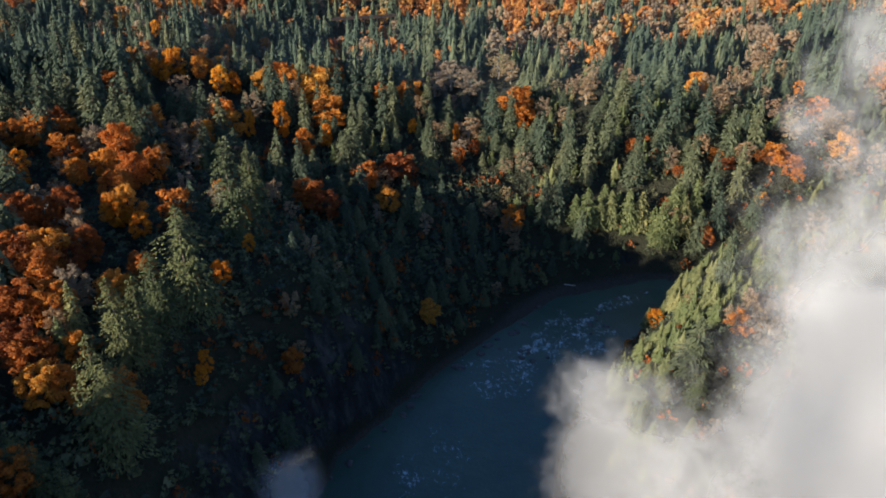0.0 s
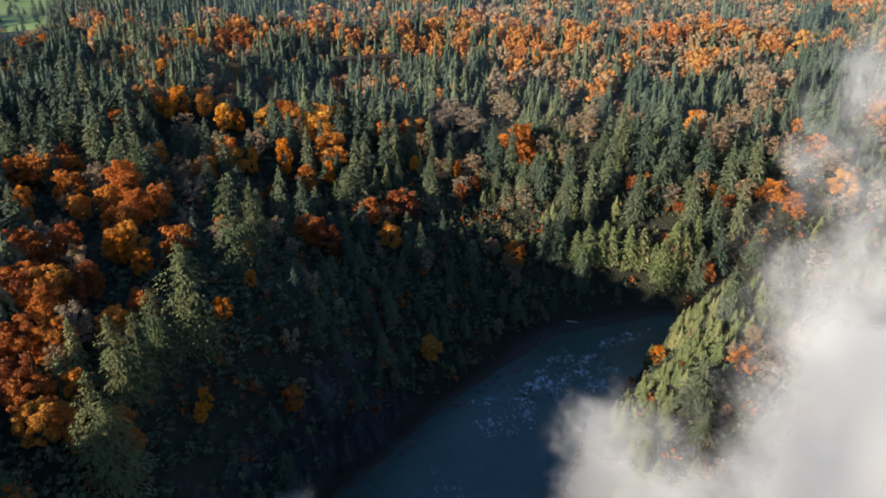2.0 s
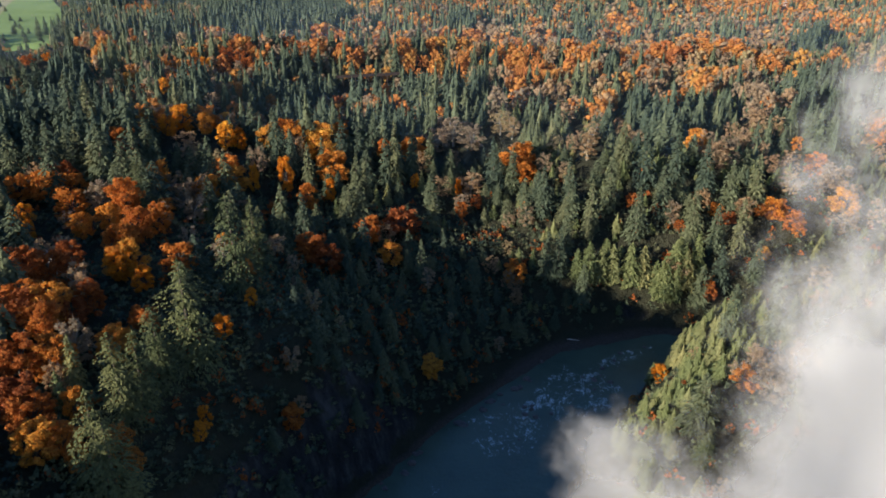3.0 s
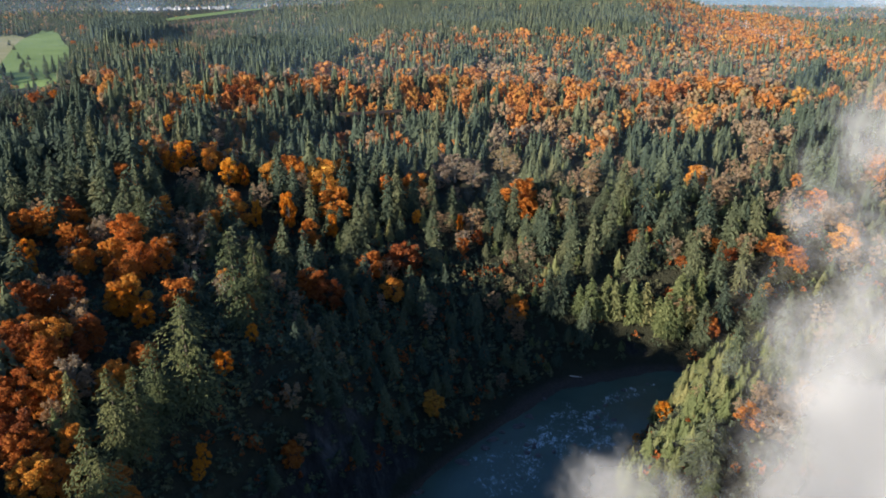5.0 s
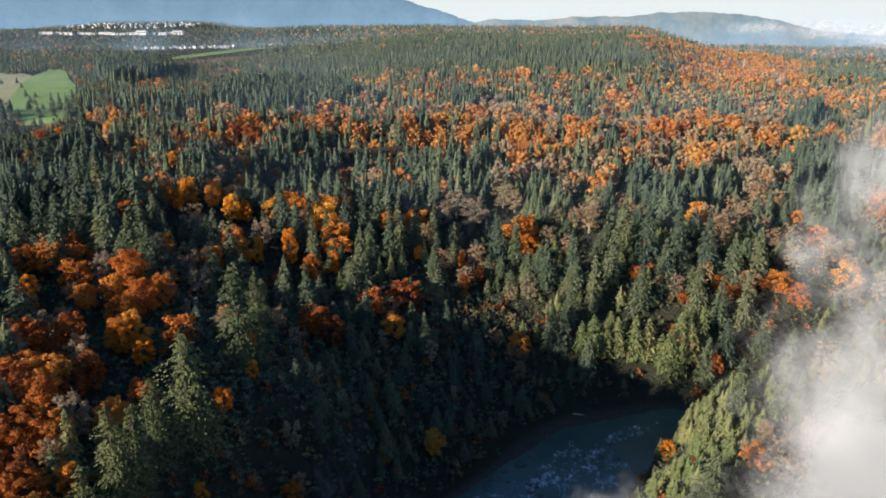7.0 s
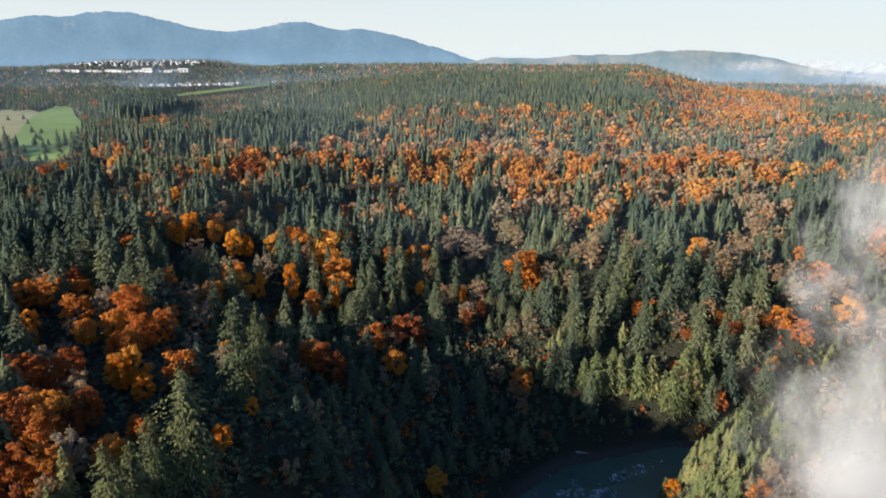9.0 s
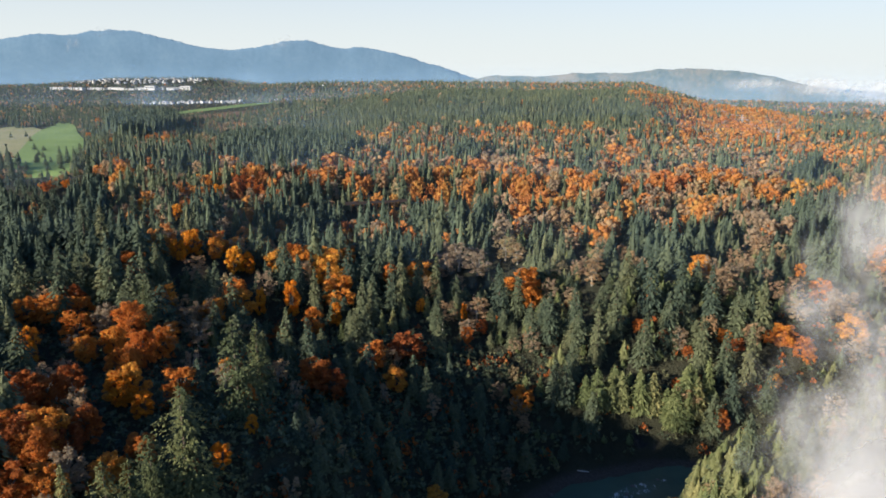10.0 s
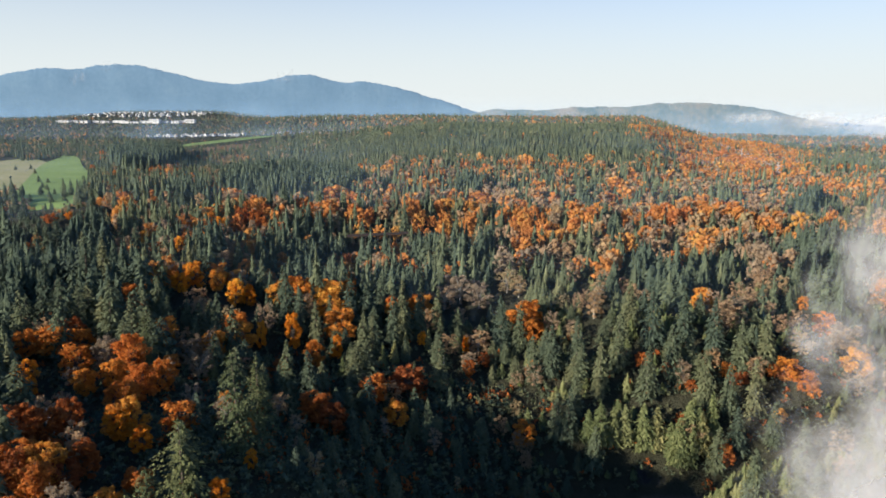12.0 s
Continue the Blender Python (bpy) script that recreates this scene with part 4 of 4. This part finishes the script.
# ---- hills ----
def ridge(name, label, y0, skyline, hazed_colours, foot, depth):
    """A range of hills at the distance y0 under a skyline of (x, height)."""
    xs = np.linspace(-4800, 4800, 1400)
    gx, gu = np.meshgrid(xs, np.linspace(0, 1, 24))
    px, pz = np.array(skyline, float).T
    top = sum(np.interp(gx + o, px, pz) for o in (-70, -25, 0, 25, 70)) / 5 + 3 * waves(gx, gx * 0, 160, 41) + 2.0 * waves(gx, gx * 0, 47, 44) + 1.6 * waves(gx, gx * 0, 21, 45)
    z = foot + (top - foot) * np.sin(gu * math.pi / 2)
    y = y0 + depth * gu + 2 * waves(gx + 150 * gu, gu * 300, 330, 43) * np.sin(gu * math.pi)
    n = len(xs)
    i = (np.arange(23)[:, None] * n + np.arange(n - 1)[None]).ravel()
    mat = spotted(label, hazed_colours, 0.005, 1.0, 0.0, 9, 0.0)
    # Distance haze is put into the hill colour, and it glows besides.
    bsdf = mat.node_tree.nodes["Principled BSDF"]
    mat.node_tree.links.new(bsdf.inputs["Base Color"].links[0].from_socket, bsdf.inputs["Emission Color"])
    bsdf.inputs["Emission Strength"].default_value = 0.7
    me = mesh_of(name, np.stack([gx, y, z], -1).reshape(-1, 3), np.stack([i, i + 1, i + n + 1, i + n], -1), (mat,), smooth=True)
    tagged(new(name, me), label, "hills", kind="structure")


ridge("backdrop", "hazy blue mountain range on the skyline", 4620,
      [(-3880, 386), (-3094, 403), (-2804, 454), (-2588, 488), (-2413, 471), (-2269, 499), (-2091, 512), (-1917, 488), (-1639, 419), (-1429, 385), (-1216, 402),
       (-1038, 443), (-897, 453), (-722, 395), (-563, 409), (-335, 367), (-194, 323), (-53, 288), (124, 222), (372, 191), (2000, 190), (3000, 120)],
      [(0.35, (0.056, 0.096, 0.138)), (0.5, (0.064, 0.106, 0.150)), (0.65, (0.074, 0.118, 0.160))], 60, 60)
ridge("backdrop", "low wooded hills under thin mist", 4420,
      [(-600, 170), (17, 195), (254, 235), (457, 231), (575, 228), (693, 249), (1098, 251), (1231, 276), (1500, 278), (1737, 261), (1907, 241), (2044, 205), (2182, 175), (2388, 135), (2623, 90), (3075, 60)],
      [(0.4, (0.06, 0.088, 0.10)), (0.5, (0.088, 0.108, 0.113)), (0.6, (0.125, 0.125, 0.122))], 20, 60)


# ---- mist ----
def mist_material():
    m = bpy.data.materials.new("mist")
    m.use_nodes = True
    n, l = m.node_tree.nodes, m.node_tree.links
    n.remove(n["Principled BSDF"])
    a = n.new("ShaderNodeAttribute")
    a.attribute_name = "thick"
    curl = sums(n, l, "ADD", sums(n, l, "MULTIPLY", noise_at(n, l, 0.035, 6.0, 0.62), 0.6), sums(n, l, "MULTIPLY", noise_at(n, l, 0.1, 6.0, 0.65), 0.4))
    edge = n.new("ShaderNodeMapRange")
    edge.interpolation_type = "SMOOTHSTEP"
    edge.inputs[1].default_value, edge.inputs[2].default_value, edge.inputs[3].default_value, edge.inputs[4].default_value = 0.15, 1.4, 0.0, 0.5
    l.new(sums(n, l, "ADD", a.outputs["Fac"], sums(n, l, "SUBTRACT", sums(n, l, "MULTIPLY", curl, 3.0), 1.5)), edge.inputs[0])
    veil = sums(n, l, "MULTIPLY", edge.outputs[0], sums(n, l, "MINIMUM", sums(n, l, "MULTIPLY", sums(n, l, "MAXIMUM", sums(n, l, "SUBTRACT", a.outputs["Fac"], 0.07), 0.0), 5.0), 1.0))
    d, t, both, clear, out = (n.new("ShaderNodeBsdf" + k) if k in ("Diffuse", "Translucent", "Transparent") else n.new("ShaderNodeMixShader") for k in ("Diffuse", "Translucent", "Mix", "Transparent", "Mix"))
    d.inputs["Color"].default_value = t.inputs["Color"].default_value = (0.575, 0.575, 0.575, 1)
    both.inputs[0].default_value = 0.45
    l.new(d.outputs[0], both.inputs[1])
    l.new(t.outputs[0], both.inputs[2])
    l.new(veil, out.inputs[0])
    l.new(clear.outputs[0], out.inputs[1])
    l.new(both.outputs[0], out.inputs[2])
    l.new(out.outputs[0], n["Material Output"].inputs["Surface"])
    return m


MIST = mist_material()


def mist(label, puffs, facing, sheets, seed, gap=3.0, flat=1.0):
    """Drifting mist: thin curved veils through a cloud of soft puffs (x, y, z, reach, strength)."""
    c = np.array(puffs, float)
    axis = Vector(facing).normalized()
    side = axis.cross(Vector((0, 0, 1))).normalized()
    rise = side.cross(axis)
    mid = c[:, :3].mean(0)
    span = np.max(np.linalg.norm(c[:, :3] - mid, axis=1) + 2.1 * c[:, 3])
    depth = (c[:, :3] - mid) @ np.array(axis)
    bank = tagged(new("mist_bank"), label, "mist")
    for k in range(sheets):
        at = np.interp((k + 0.5) / sheets, [0, 1], [depth.min() - 0.5 * c[:, 3].max(), depth.max() + 0.5 * c[:, 3].max()])
        u = np.arange(-span, span, gap)
        gu, gv = np.meshgrid(u, u)
        w = at + 7 * waves(gu, gv, 60, seed + k) - 0.15 * (gu ** 2 + gv ** 2) / span * min(1, 150 / span)
        p = mid + gu[..., None] * np.array(side) + gv[..., None] * np.array(rise) + w[..., None] * np.array(axis)
        thick = np.zeros(gu.shape)
        for x, y, z, r, s in puffs:
            thick += s * np.exp(-np.sum(((p - (x, y, z)) * (1, 1, flat)) ** 2, -1) / (r * r))
        thick = thick + 0.25 * (thick > 0.03) * waves(p[..., 0], p[..., 2], 34, seed) * np.minimum(thick, 1)
        n = len(u)
        i = (np.arange(n - 1)[:, None] * n + np.arange(n - 1)[None]).ravel()
        f = np.stack([i, i + 1, i + n + 1, i + n], -1)
        f = f[thick.ravel()[f].max(1) > 0.04]
        if len(f):
            used, f = np.unique(f, return_inverse=True)
            part("veil", mesh_of("veil", p.reshape(-1, 3)[used], f.reshape(-1, 4), (MIST,), np.clip(thick.ravel()[used], 0, 1.6), True, "thick"), bank)
    return bank


mist("bank of white sunlit mist drifting over the gorge",  [(66, 158, 71, 14, 0.45), (76, 150, 78, 15, 0.45), (86, 146, 87, 14, 0.4), (70, 167, 78, 14, 0.18), (54, 172, 75, 11, 0.48), (46, 172, 71, 10, 0.48), (41, 166, 64, 13, 0.75), (50, 171, 67, 10, 0.55), (42, 155, 62, 14, 0.8), (50, 143, 63, 16, 0.9), (34, 140, 59, 12, 0.7), (61, 131, 66, 16, 1.0), (72, 123, 72, 15, 0.9), (83, 122, 86, 17, 1.0), (92, 125, 96, 18, 1.0), (99, 130, 108, 18, 1.0), (107, 146, 113, 12, 0.7), (116, 152, 121, 15, 0.8), (103, 127, 119, 28, 1.2), (100, 116, 101, 32, 1.3)] , (0.42, 0.80, -0.45), 3, 11)
WISPS = [(105, 214, 146, 10, 0.15), (108, 210, 138, 10, 0.17), (103, 218, 154, 7, 0.14), (112, 205, 131, 12, 0.22), (117, 206, 141, 12, 0.19), (123, 210, 159, 17, 0.30), (127, 212, 172, 18, 0.32), (132, 206, 150, 16, 0.32), (134, 210, 165, 16, 0.30), (120, 200, 128, 15, 0.20), (121, 218, 180, 16, 0.18), (92, 210, 117, 12, 0.06), (94, 206, 108, 14, 0.06), (102, 205, 116, 14, 0.09), (109, 201, 114, 15, 0.11), (117, 199, 120, 15, 0.18), (125, 198, 130, 15, 0.25), (127, 202, 144, 12, 0.18), (113, 195, 102, 15, 0.16)]
WISPS += [(122, 193, 110, 18, 0.25), (104, 198, 99, 14, 0.07), (127, 186, 98, 18, 0.28), (118, 189, 92, 15, 0.17)]
mist("thin grey wisps of mist over the firs", WISPS, (0.42, 0.85, -0.30), 2, 23, 2.5)
mist("small blue-grey wisp of mist in the shaded gorge",  [(-42, 150, 58, 7, 0.85), (-43, 144, 55, 8, 0.85), (-38, 144, 57, 7, 0.8)] , (-0.2, 0.85, -0.55), 2, 37, 1.5)
mist("flat white fog bank far off below the hills",  [(1259, 3797, 153, 70, 0.6), (1434, 3734, 188, 80, 0.9), (1554, 3686, 196, 90, 1.2), (1783, 3581, 178, 120, 1.5), (2012, 3457, 153, 140, 1.7), (2180, 3353, 145, 160, 1.7)] , (0.45, 0.89, 0.0), 1, 51, 14.0, 3.0)

mist("small white cloud wisps on the mountain tops", [(-2371, 4640, 414, 49, 0.50), (-2330, 4640, 435, 37, 0.40), (-2174, 4640, 497, 43, 0.40), (-2104, 4640, 504, 37, 0.35), (-1045, 4640, 428, 43, 0.50), (-1004, 4640, 449, 31, 0.45), (-1094, 4640, 414, 37, 0.40)], (0.0, 1.0, 0.0), 1, 63, 14.0)


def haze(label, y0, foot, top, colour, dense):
    """Added sheet over the woods across the view; its blue stands in for haze."""
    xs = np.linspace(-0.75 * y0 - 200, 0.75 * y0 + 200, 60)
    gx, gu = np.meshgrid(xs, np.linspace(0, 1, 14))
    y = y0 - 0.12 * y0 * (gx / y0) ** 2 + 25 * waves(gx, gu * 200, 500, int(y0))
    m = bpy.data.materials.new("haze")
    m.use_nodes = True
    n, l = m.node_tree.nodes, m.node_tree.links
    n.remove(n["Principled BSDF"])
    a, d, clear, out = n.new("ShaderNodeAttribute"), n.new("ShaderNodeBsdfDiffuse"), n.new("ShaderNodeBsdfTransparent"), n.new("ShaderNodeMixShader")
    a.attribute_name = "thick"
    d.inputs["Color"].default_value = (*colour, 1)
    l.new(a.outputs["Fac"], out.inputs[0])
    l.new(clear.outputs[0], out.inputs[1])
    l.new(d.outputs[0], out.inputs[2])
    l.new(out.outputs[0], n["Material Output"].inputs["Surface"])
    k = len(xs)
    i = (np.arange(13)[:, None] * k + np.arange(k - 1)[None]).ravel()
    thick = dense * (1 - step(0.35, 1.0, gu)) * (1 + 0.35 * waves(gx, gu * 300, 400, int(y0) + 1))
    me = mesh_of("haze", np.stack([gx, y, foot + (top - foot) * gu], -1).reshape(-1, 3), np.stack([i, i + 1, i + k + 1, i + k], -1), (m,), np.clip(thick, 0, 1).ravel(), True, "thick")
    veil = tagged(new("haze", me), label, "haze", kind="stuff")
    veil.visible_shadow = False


# Sheets painted blue for distance haze; they also lift the shadows.
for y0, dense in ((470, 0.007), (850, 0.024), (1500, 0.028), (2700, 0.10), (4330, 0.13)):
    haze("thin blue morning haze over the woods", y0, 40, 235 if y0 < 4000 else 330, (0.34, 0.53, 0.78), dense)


# ---- the town ----
def box(x0, x1, y0, y1, z0, z1):
    v = np.array([(x, y, z) for z in (z0, z1) for x, y in ((x0, y0), (x1, y0), (x1, y1), (x0, y1))], float)
    return v, np.array([(3, 2, 1, 0), (4, 5, 6, 7), (0, 1, 5, 4), (1, 2, 6, 5), (2, 3, 7, 6), (3, 0, 4, 7)])


def gable(w, d, z0, z1, over=0.6):
    """A pitched roof slab of two slopes with eaves."""
    v, t = [], 0.35
    for y in (-d / 2 - over, d / 2 + over):
        v += [(-w / 2 - over, y, z0 - 0.2), (0, y, z1), (w / 2 + over, y, z0 - 0.2), (-w / 2 - over, y, z0 - 0.2 + t), (0, y, z1 + t), (w / 2 + over, y, z0 - 0.2 + t)]
    return np.array(v), np.array([(0, 1, 7, 6), (1, 2, 8, 7), (3, 9, 10, 4), (4, 10, 11, 5), (0, 6, 9, 3), (2, 5, 11, 8), (0, 3, 4, 1), (1, 4, 5, 2), (6, 7, 10, 9), (7, 8, 11, 10)])


GLASS = material("dark window glass", 0.15, 0.5)
GLASS[3].inputs["Base Color"].default_value = (0.04, 0.05, 0.06, 1)
GLASS = GLASS[0]
CREAM = spotted("cream siding", [(0.2, (0.45, 0.42, 0.36)), (0.8, (0.58, 0.55, 0.48))], 0.1, 0.75, 0.0)


def house(wall, label):
    h = tagged(new("house"), label, "house", "houses of the town")
    v, f = joined([box(-6, 6, -8, 8, -2, 6)])
    part("wall", mesh_of("wall", v, f, (wall,)), h)
    end = np.array([(-6, -8, 6), (6, -8, 6), (0, -8, 9.3), (-6, 8, 6), (6, 8, 6), (0, 8, 9.3)], float)
    part("gable_end", mesh_of("gable_end", end[:3], [(0, 1, 2)], (wall,)), h)
    part("gable_end", mesh_of("gable_end", end[3:], [(0, 2, 1)], (wall,)), h)
    part("roof", mesh_of("roof", *gable(12, 16, 6, 9.5), (GREY,)), h)
    for x, z in ((-3.2, 0.8), (3.2, 0.8), (-3.2, 3.6), (3.2, 3.6)):
        part("window", mesh_of("window", *box(x - 0.9, x + 0.9, -8.1, -7.9, z, z + 1.5), (GLASS,)), h)
    return h


def warehouse(length, deep, tall):
    h = tagged(new("warehouse"), "long white flat-roofed warehouse beyond the woods", "building", "white buildings of the town")
    part("wall", mesh_of("wall", *box(-length / 2, length / 2, -deep / 2, deep / 2, -6, tall), (WHITE,)), h)
    part("roof", mesh_of("roof", *box(-length / 2 - 0.5, length / 2 + 0.5, -deep / 2 - 0.5, deep / 2 + 0.5, tall, tall + 1.2), (GREY,)), h)
    part("window_band", mesh_of("window_band", *box(-length * 0.42, length * 0.42, -deep / 2 - 0.1, -deep / 2 + 0.1, tall * 0.45, tall * 0.65), (GLASS,)), h)
    return h


models = [house(WHITE, "small white gabled house with a grey roof"), house(CREAM, "small cream gabled house with a grey roof")]
fresh = [True, True]
for (cx, cy, along, across, turn), count in zip(TOWN, (40, 26, 95, 75, 0)):
    for i in range(count):
        a = cx + across * 0.92 * (2 * (i + rng.random()) / count - 1)
        b = cy + along * rng.uniform(-0.7, 0.7)
        j = int(rng.random() < 0.4)
        m = pose(a, b, float(height(a, b)) + 1.0, 0, 0, rng.uniform(-50, 50)) @ Matrix.Scale(rng.uniform(0.6, 0.95), 4)
        if fresh[j]:
            models[j].matrix_basis, fresh[j] = m, False
        else:
            copy_thing(models[j], m).matrix_basis = m
for i in range(15):
    a = -1990 + 48 * i + rng.uniform(-12, 12)
    b = 3700 + rng.uniform(-25, 45)
    warehouse(rng.uniform(30, 75), 30, rng.uniform(6, 9) + (9 if i in (10, 14) else 0)).matrix_basis = pose(a, b, float(height(a, b)) + 2, 0, 0, rng.uniform(-8, 8))


# ---- railway trestle over the side ravine ----
def trestle(a, b):
    a, b = Vector(a), Vector(b)
    n, long_ = 9, (b - a).length
    t = tagged(new("trestle_bridge"), "dark rusted steel trestle bridge over a wooded ravine", "bridge")
    t.matrix_basis = Matrix.Translation(a) @ (b - a).to_track_quat("X", "Z").to_matrix().to_4x4()
    part("deck", mesh_of("deck", *box(-3, long_ + 3, -1.1, 1.1, -0.25, 0.25), (STEEL,)), t)
    for y in (-1.0, 1.0):
        part("girder", mesh_of("girder", *box(-3, long_ + 3, y - 0.2, y + 0.2, -1.5, -0.3), (STEEL,)), t)
        part("rail", mesh_of("rail", *box(-3, long_ + 3, y - 0.06, y + 0.06, 0.3, 1.2), (STEEL,)), t)
    for i in range(n):
        x = long_ * (i + 0.5) / n
        p = a + (b - a) * (x / long_)
        drop = max(4.0, p.z - float(height(p.x, p.y)) + 1)
        for y in (-1, 1):
            part("post", mesh_of("post", *tube([(x, y * 1.4, -1.4), (x, y * 2.2, -drop)], [0.28, 0.3], 5), (STEEL,)), t)
        part("brace", mesh_of("brace", *tube([(x, -1.5, -2), (x, 2.1, -drop * 0.8)], [0.14, 0.14], 4), (STEEL,)), t)
    return t


trestle((-108, 746, 80.5), (-50, 754, 82.5))


# ---- power line over the orange ridge ----
def pylon(x, y):
    p = tagged(new("power_pylon"), "grey steel lattice power pylon above orange woods", "pylon", "pylons of the power line")
    z = float(height(x, y))
    p.matrix_basis = pose(x, y, z, 0, 0, 20)
    for i, j in ((-1, -1), (-1, 1), (1, -1), (1, 1)):
        part("leg", mesh_of("leg", *tube([(2.6 * i, 2.6 * j, -1), (0.7 * i, 0.7 * j, 26), (0.2 * i, 0.2 * j, 36)], [0.3, 0.22, 0.15], 4), (PYLON,)), p)
    for h, w in ((24, 6.5), (29, 5.5), (34, 4.0)):
        part("crossarm", mesh_of("crossarm", *box(-w, w, -0.25, 0.25, h - 0.3, h + 0.3), (PYLON,)), p)
    for h in range(3, 24, 5):
        w = 2.6 - 1.9 * h / 26
        part("brace", mesh_of("brace", *tube([(-w, -w, h), (w, -w, h + 4)], [0.14, 0.14], 4), (PYLON,)), p)
    return Vector((x, y, z))


ends = [pylon(765, 2300), pylon(655, 1660), pylon(575, 1290)]
for a, b in zip(ends[:-1], ends[1:]):
    for side in (-5.5, 0, 5.5):
        pts = [(a.lerp(b, u) + Vector((side, 0, 29 - 26 * u * (1 - u)))) for u in np.linspace(0, 1, 15)]
        tagged(new("power_cable", mesh_of("power_cable", *tube(pts, [0.1] * 15, 4), (PYLON,))), "thin grey overhead power cable", "cable", "cables of the power line")


# ---- stones and driftwood in the river ----
def boulder(x, y, r, z):
    bm = bmesh.new()
    bmesh.ops.create_icosphere(bm, subdivisions=2, radius=1)
    s = rng.random(3) * 50
    for q in bm.verts:
        q.co *= 1 + 0.45 * noise.noise(q.co * 1.3 + Vector(s)) + 0.15 * noise.noise(q.co * 3.5 + Vector(s))
    me = bpy.data.meshes.new("boulder")
    bm.to_mesh(me)
    bm.free()
    me.materials.append(ROCK)
    o = tagged(new("boulder", me), "dark wet boulder in the river", "boulder", "boulders of the river")
    o.matrix_basis = pose(x, y, z, 0, 0, rng.uniform(0, 360)) @ Matrix.Diagonal((r * rng.uniform(0.9, 1.5), r, r * 0.7, 1))


for i in range(46):
    u = rng.random()
    y0 = 185 + 160 * u
    j = np.interp(y0, RIVER[3:8, 1], RIVER[3:8, 0])
    w = np.interp(y0, RIVER[3:8, 1], RIVER[3:8, 2])
    if i < 26:
        boulder(j - w * rng.uniform(0.86, 1.02), y0 + 6, rng.uniform(0.7, 2.0), 0.4)
    else:
        cx, cy, along, across, turn, _ = RAPIDS[i % 5]
        r, p = radians(turn), along * rng.uniform(-0.8, 0.8)
        q = across * rng.uniform(-0.7, 0.7)
        boulder(cx + p * math.sin(r) + q * math.cos(r), cy + p * math.cos(r) - q * math.sin(r), rng.uniform(0.6, 1.5), 0.25)


def drift_log(x, y, long_, turn):
    pts = [(long_ * (u - 0.5), 0.3 * math.sin(3 * u), 0.12 * math.sin(5 * u)) for u in np.linspace(0, 1, 7)]
    o = tagged(new("drift_log", mesh_of("drift_log", *tube(pts, [0.5, 0.46, 0.42, 0.38, 0.33, 0.27, 0.15], 8), (DRIFT,), smooth=True)), "bleached fallen log lying on the far bank", "log")
    o.matrix_basis = pose(x, y, float(height(x, y)) + 0.5, 0, 0, turn)


drift_log(69, 350.5, 11, -6)


# ---- dead standing trees ----
def snag(x, y, tall, stems):
    """A bleached dead tree: bare broken stems with stub branches."""
    o = tagged(new("dead_tree"), "pale bleached dead tree with bare stems", "tree", "dead trees round the gorge")
    o.matrix_basis = pose(x, y, float(height(x, y)), 0, 0, rng.uniform(0, 360))
    for k in range(stems):
        a, lean = k * 2.4, (0.05 + 0.12 * rng.random()) * tall * (stems > 1)
        h = tall * rng.uniform(0.7, 1.0)
        top = np.array((lean * math.cos(a), lean * math.sin(a), h))
        part("stem", mesh_of("stem", *tube([(0.3 * math.cos(a), 0.3 * math.sin(a), -1), top * 0.5, top], [0.45, 0.32, 0.1], 6), (DRIFT,), smooth=True), o)
        twigs = []
        for j in range(9):
            u = 0.4 + 0.58 * rng.random()
            p = top * u
            d = np.array((rng.normal(), rng.normal(), 0.5)) * 0.08 * tall * (1.1 - u)
            twigs.append(tube([p, p + d], [0.12, 0.03], 4))
        part("branches", mesh_of("branches", *joined(twigs), (DRIFT,)), o)


for x, y, h, n in DEAD:
    snag(x, y, h, n)
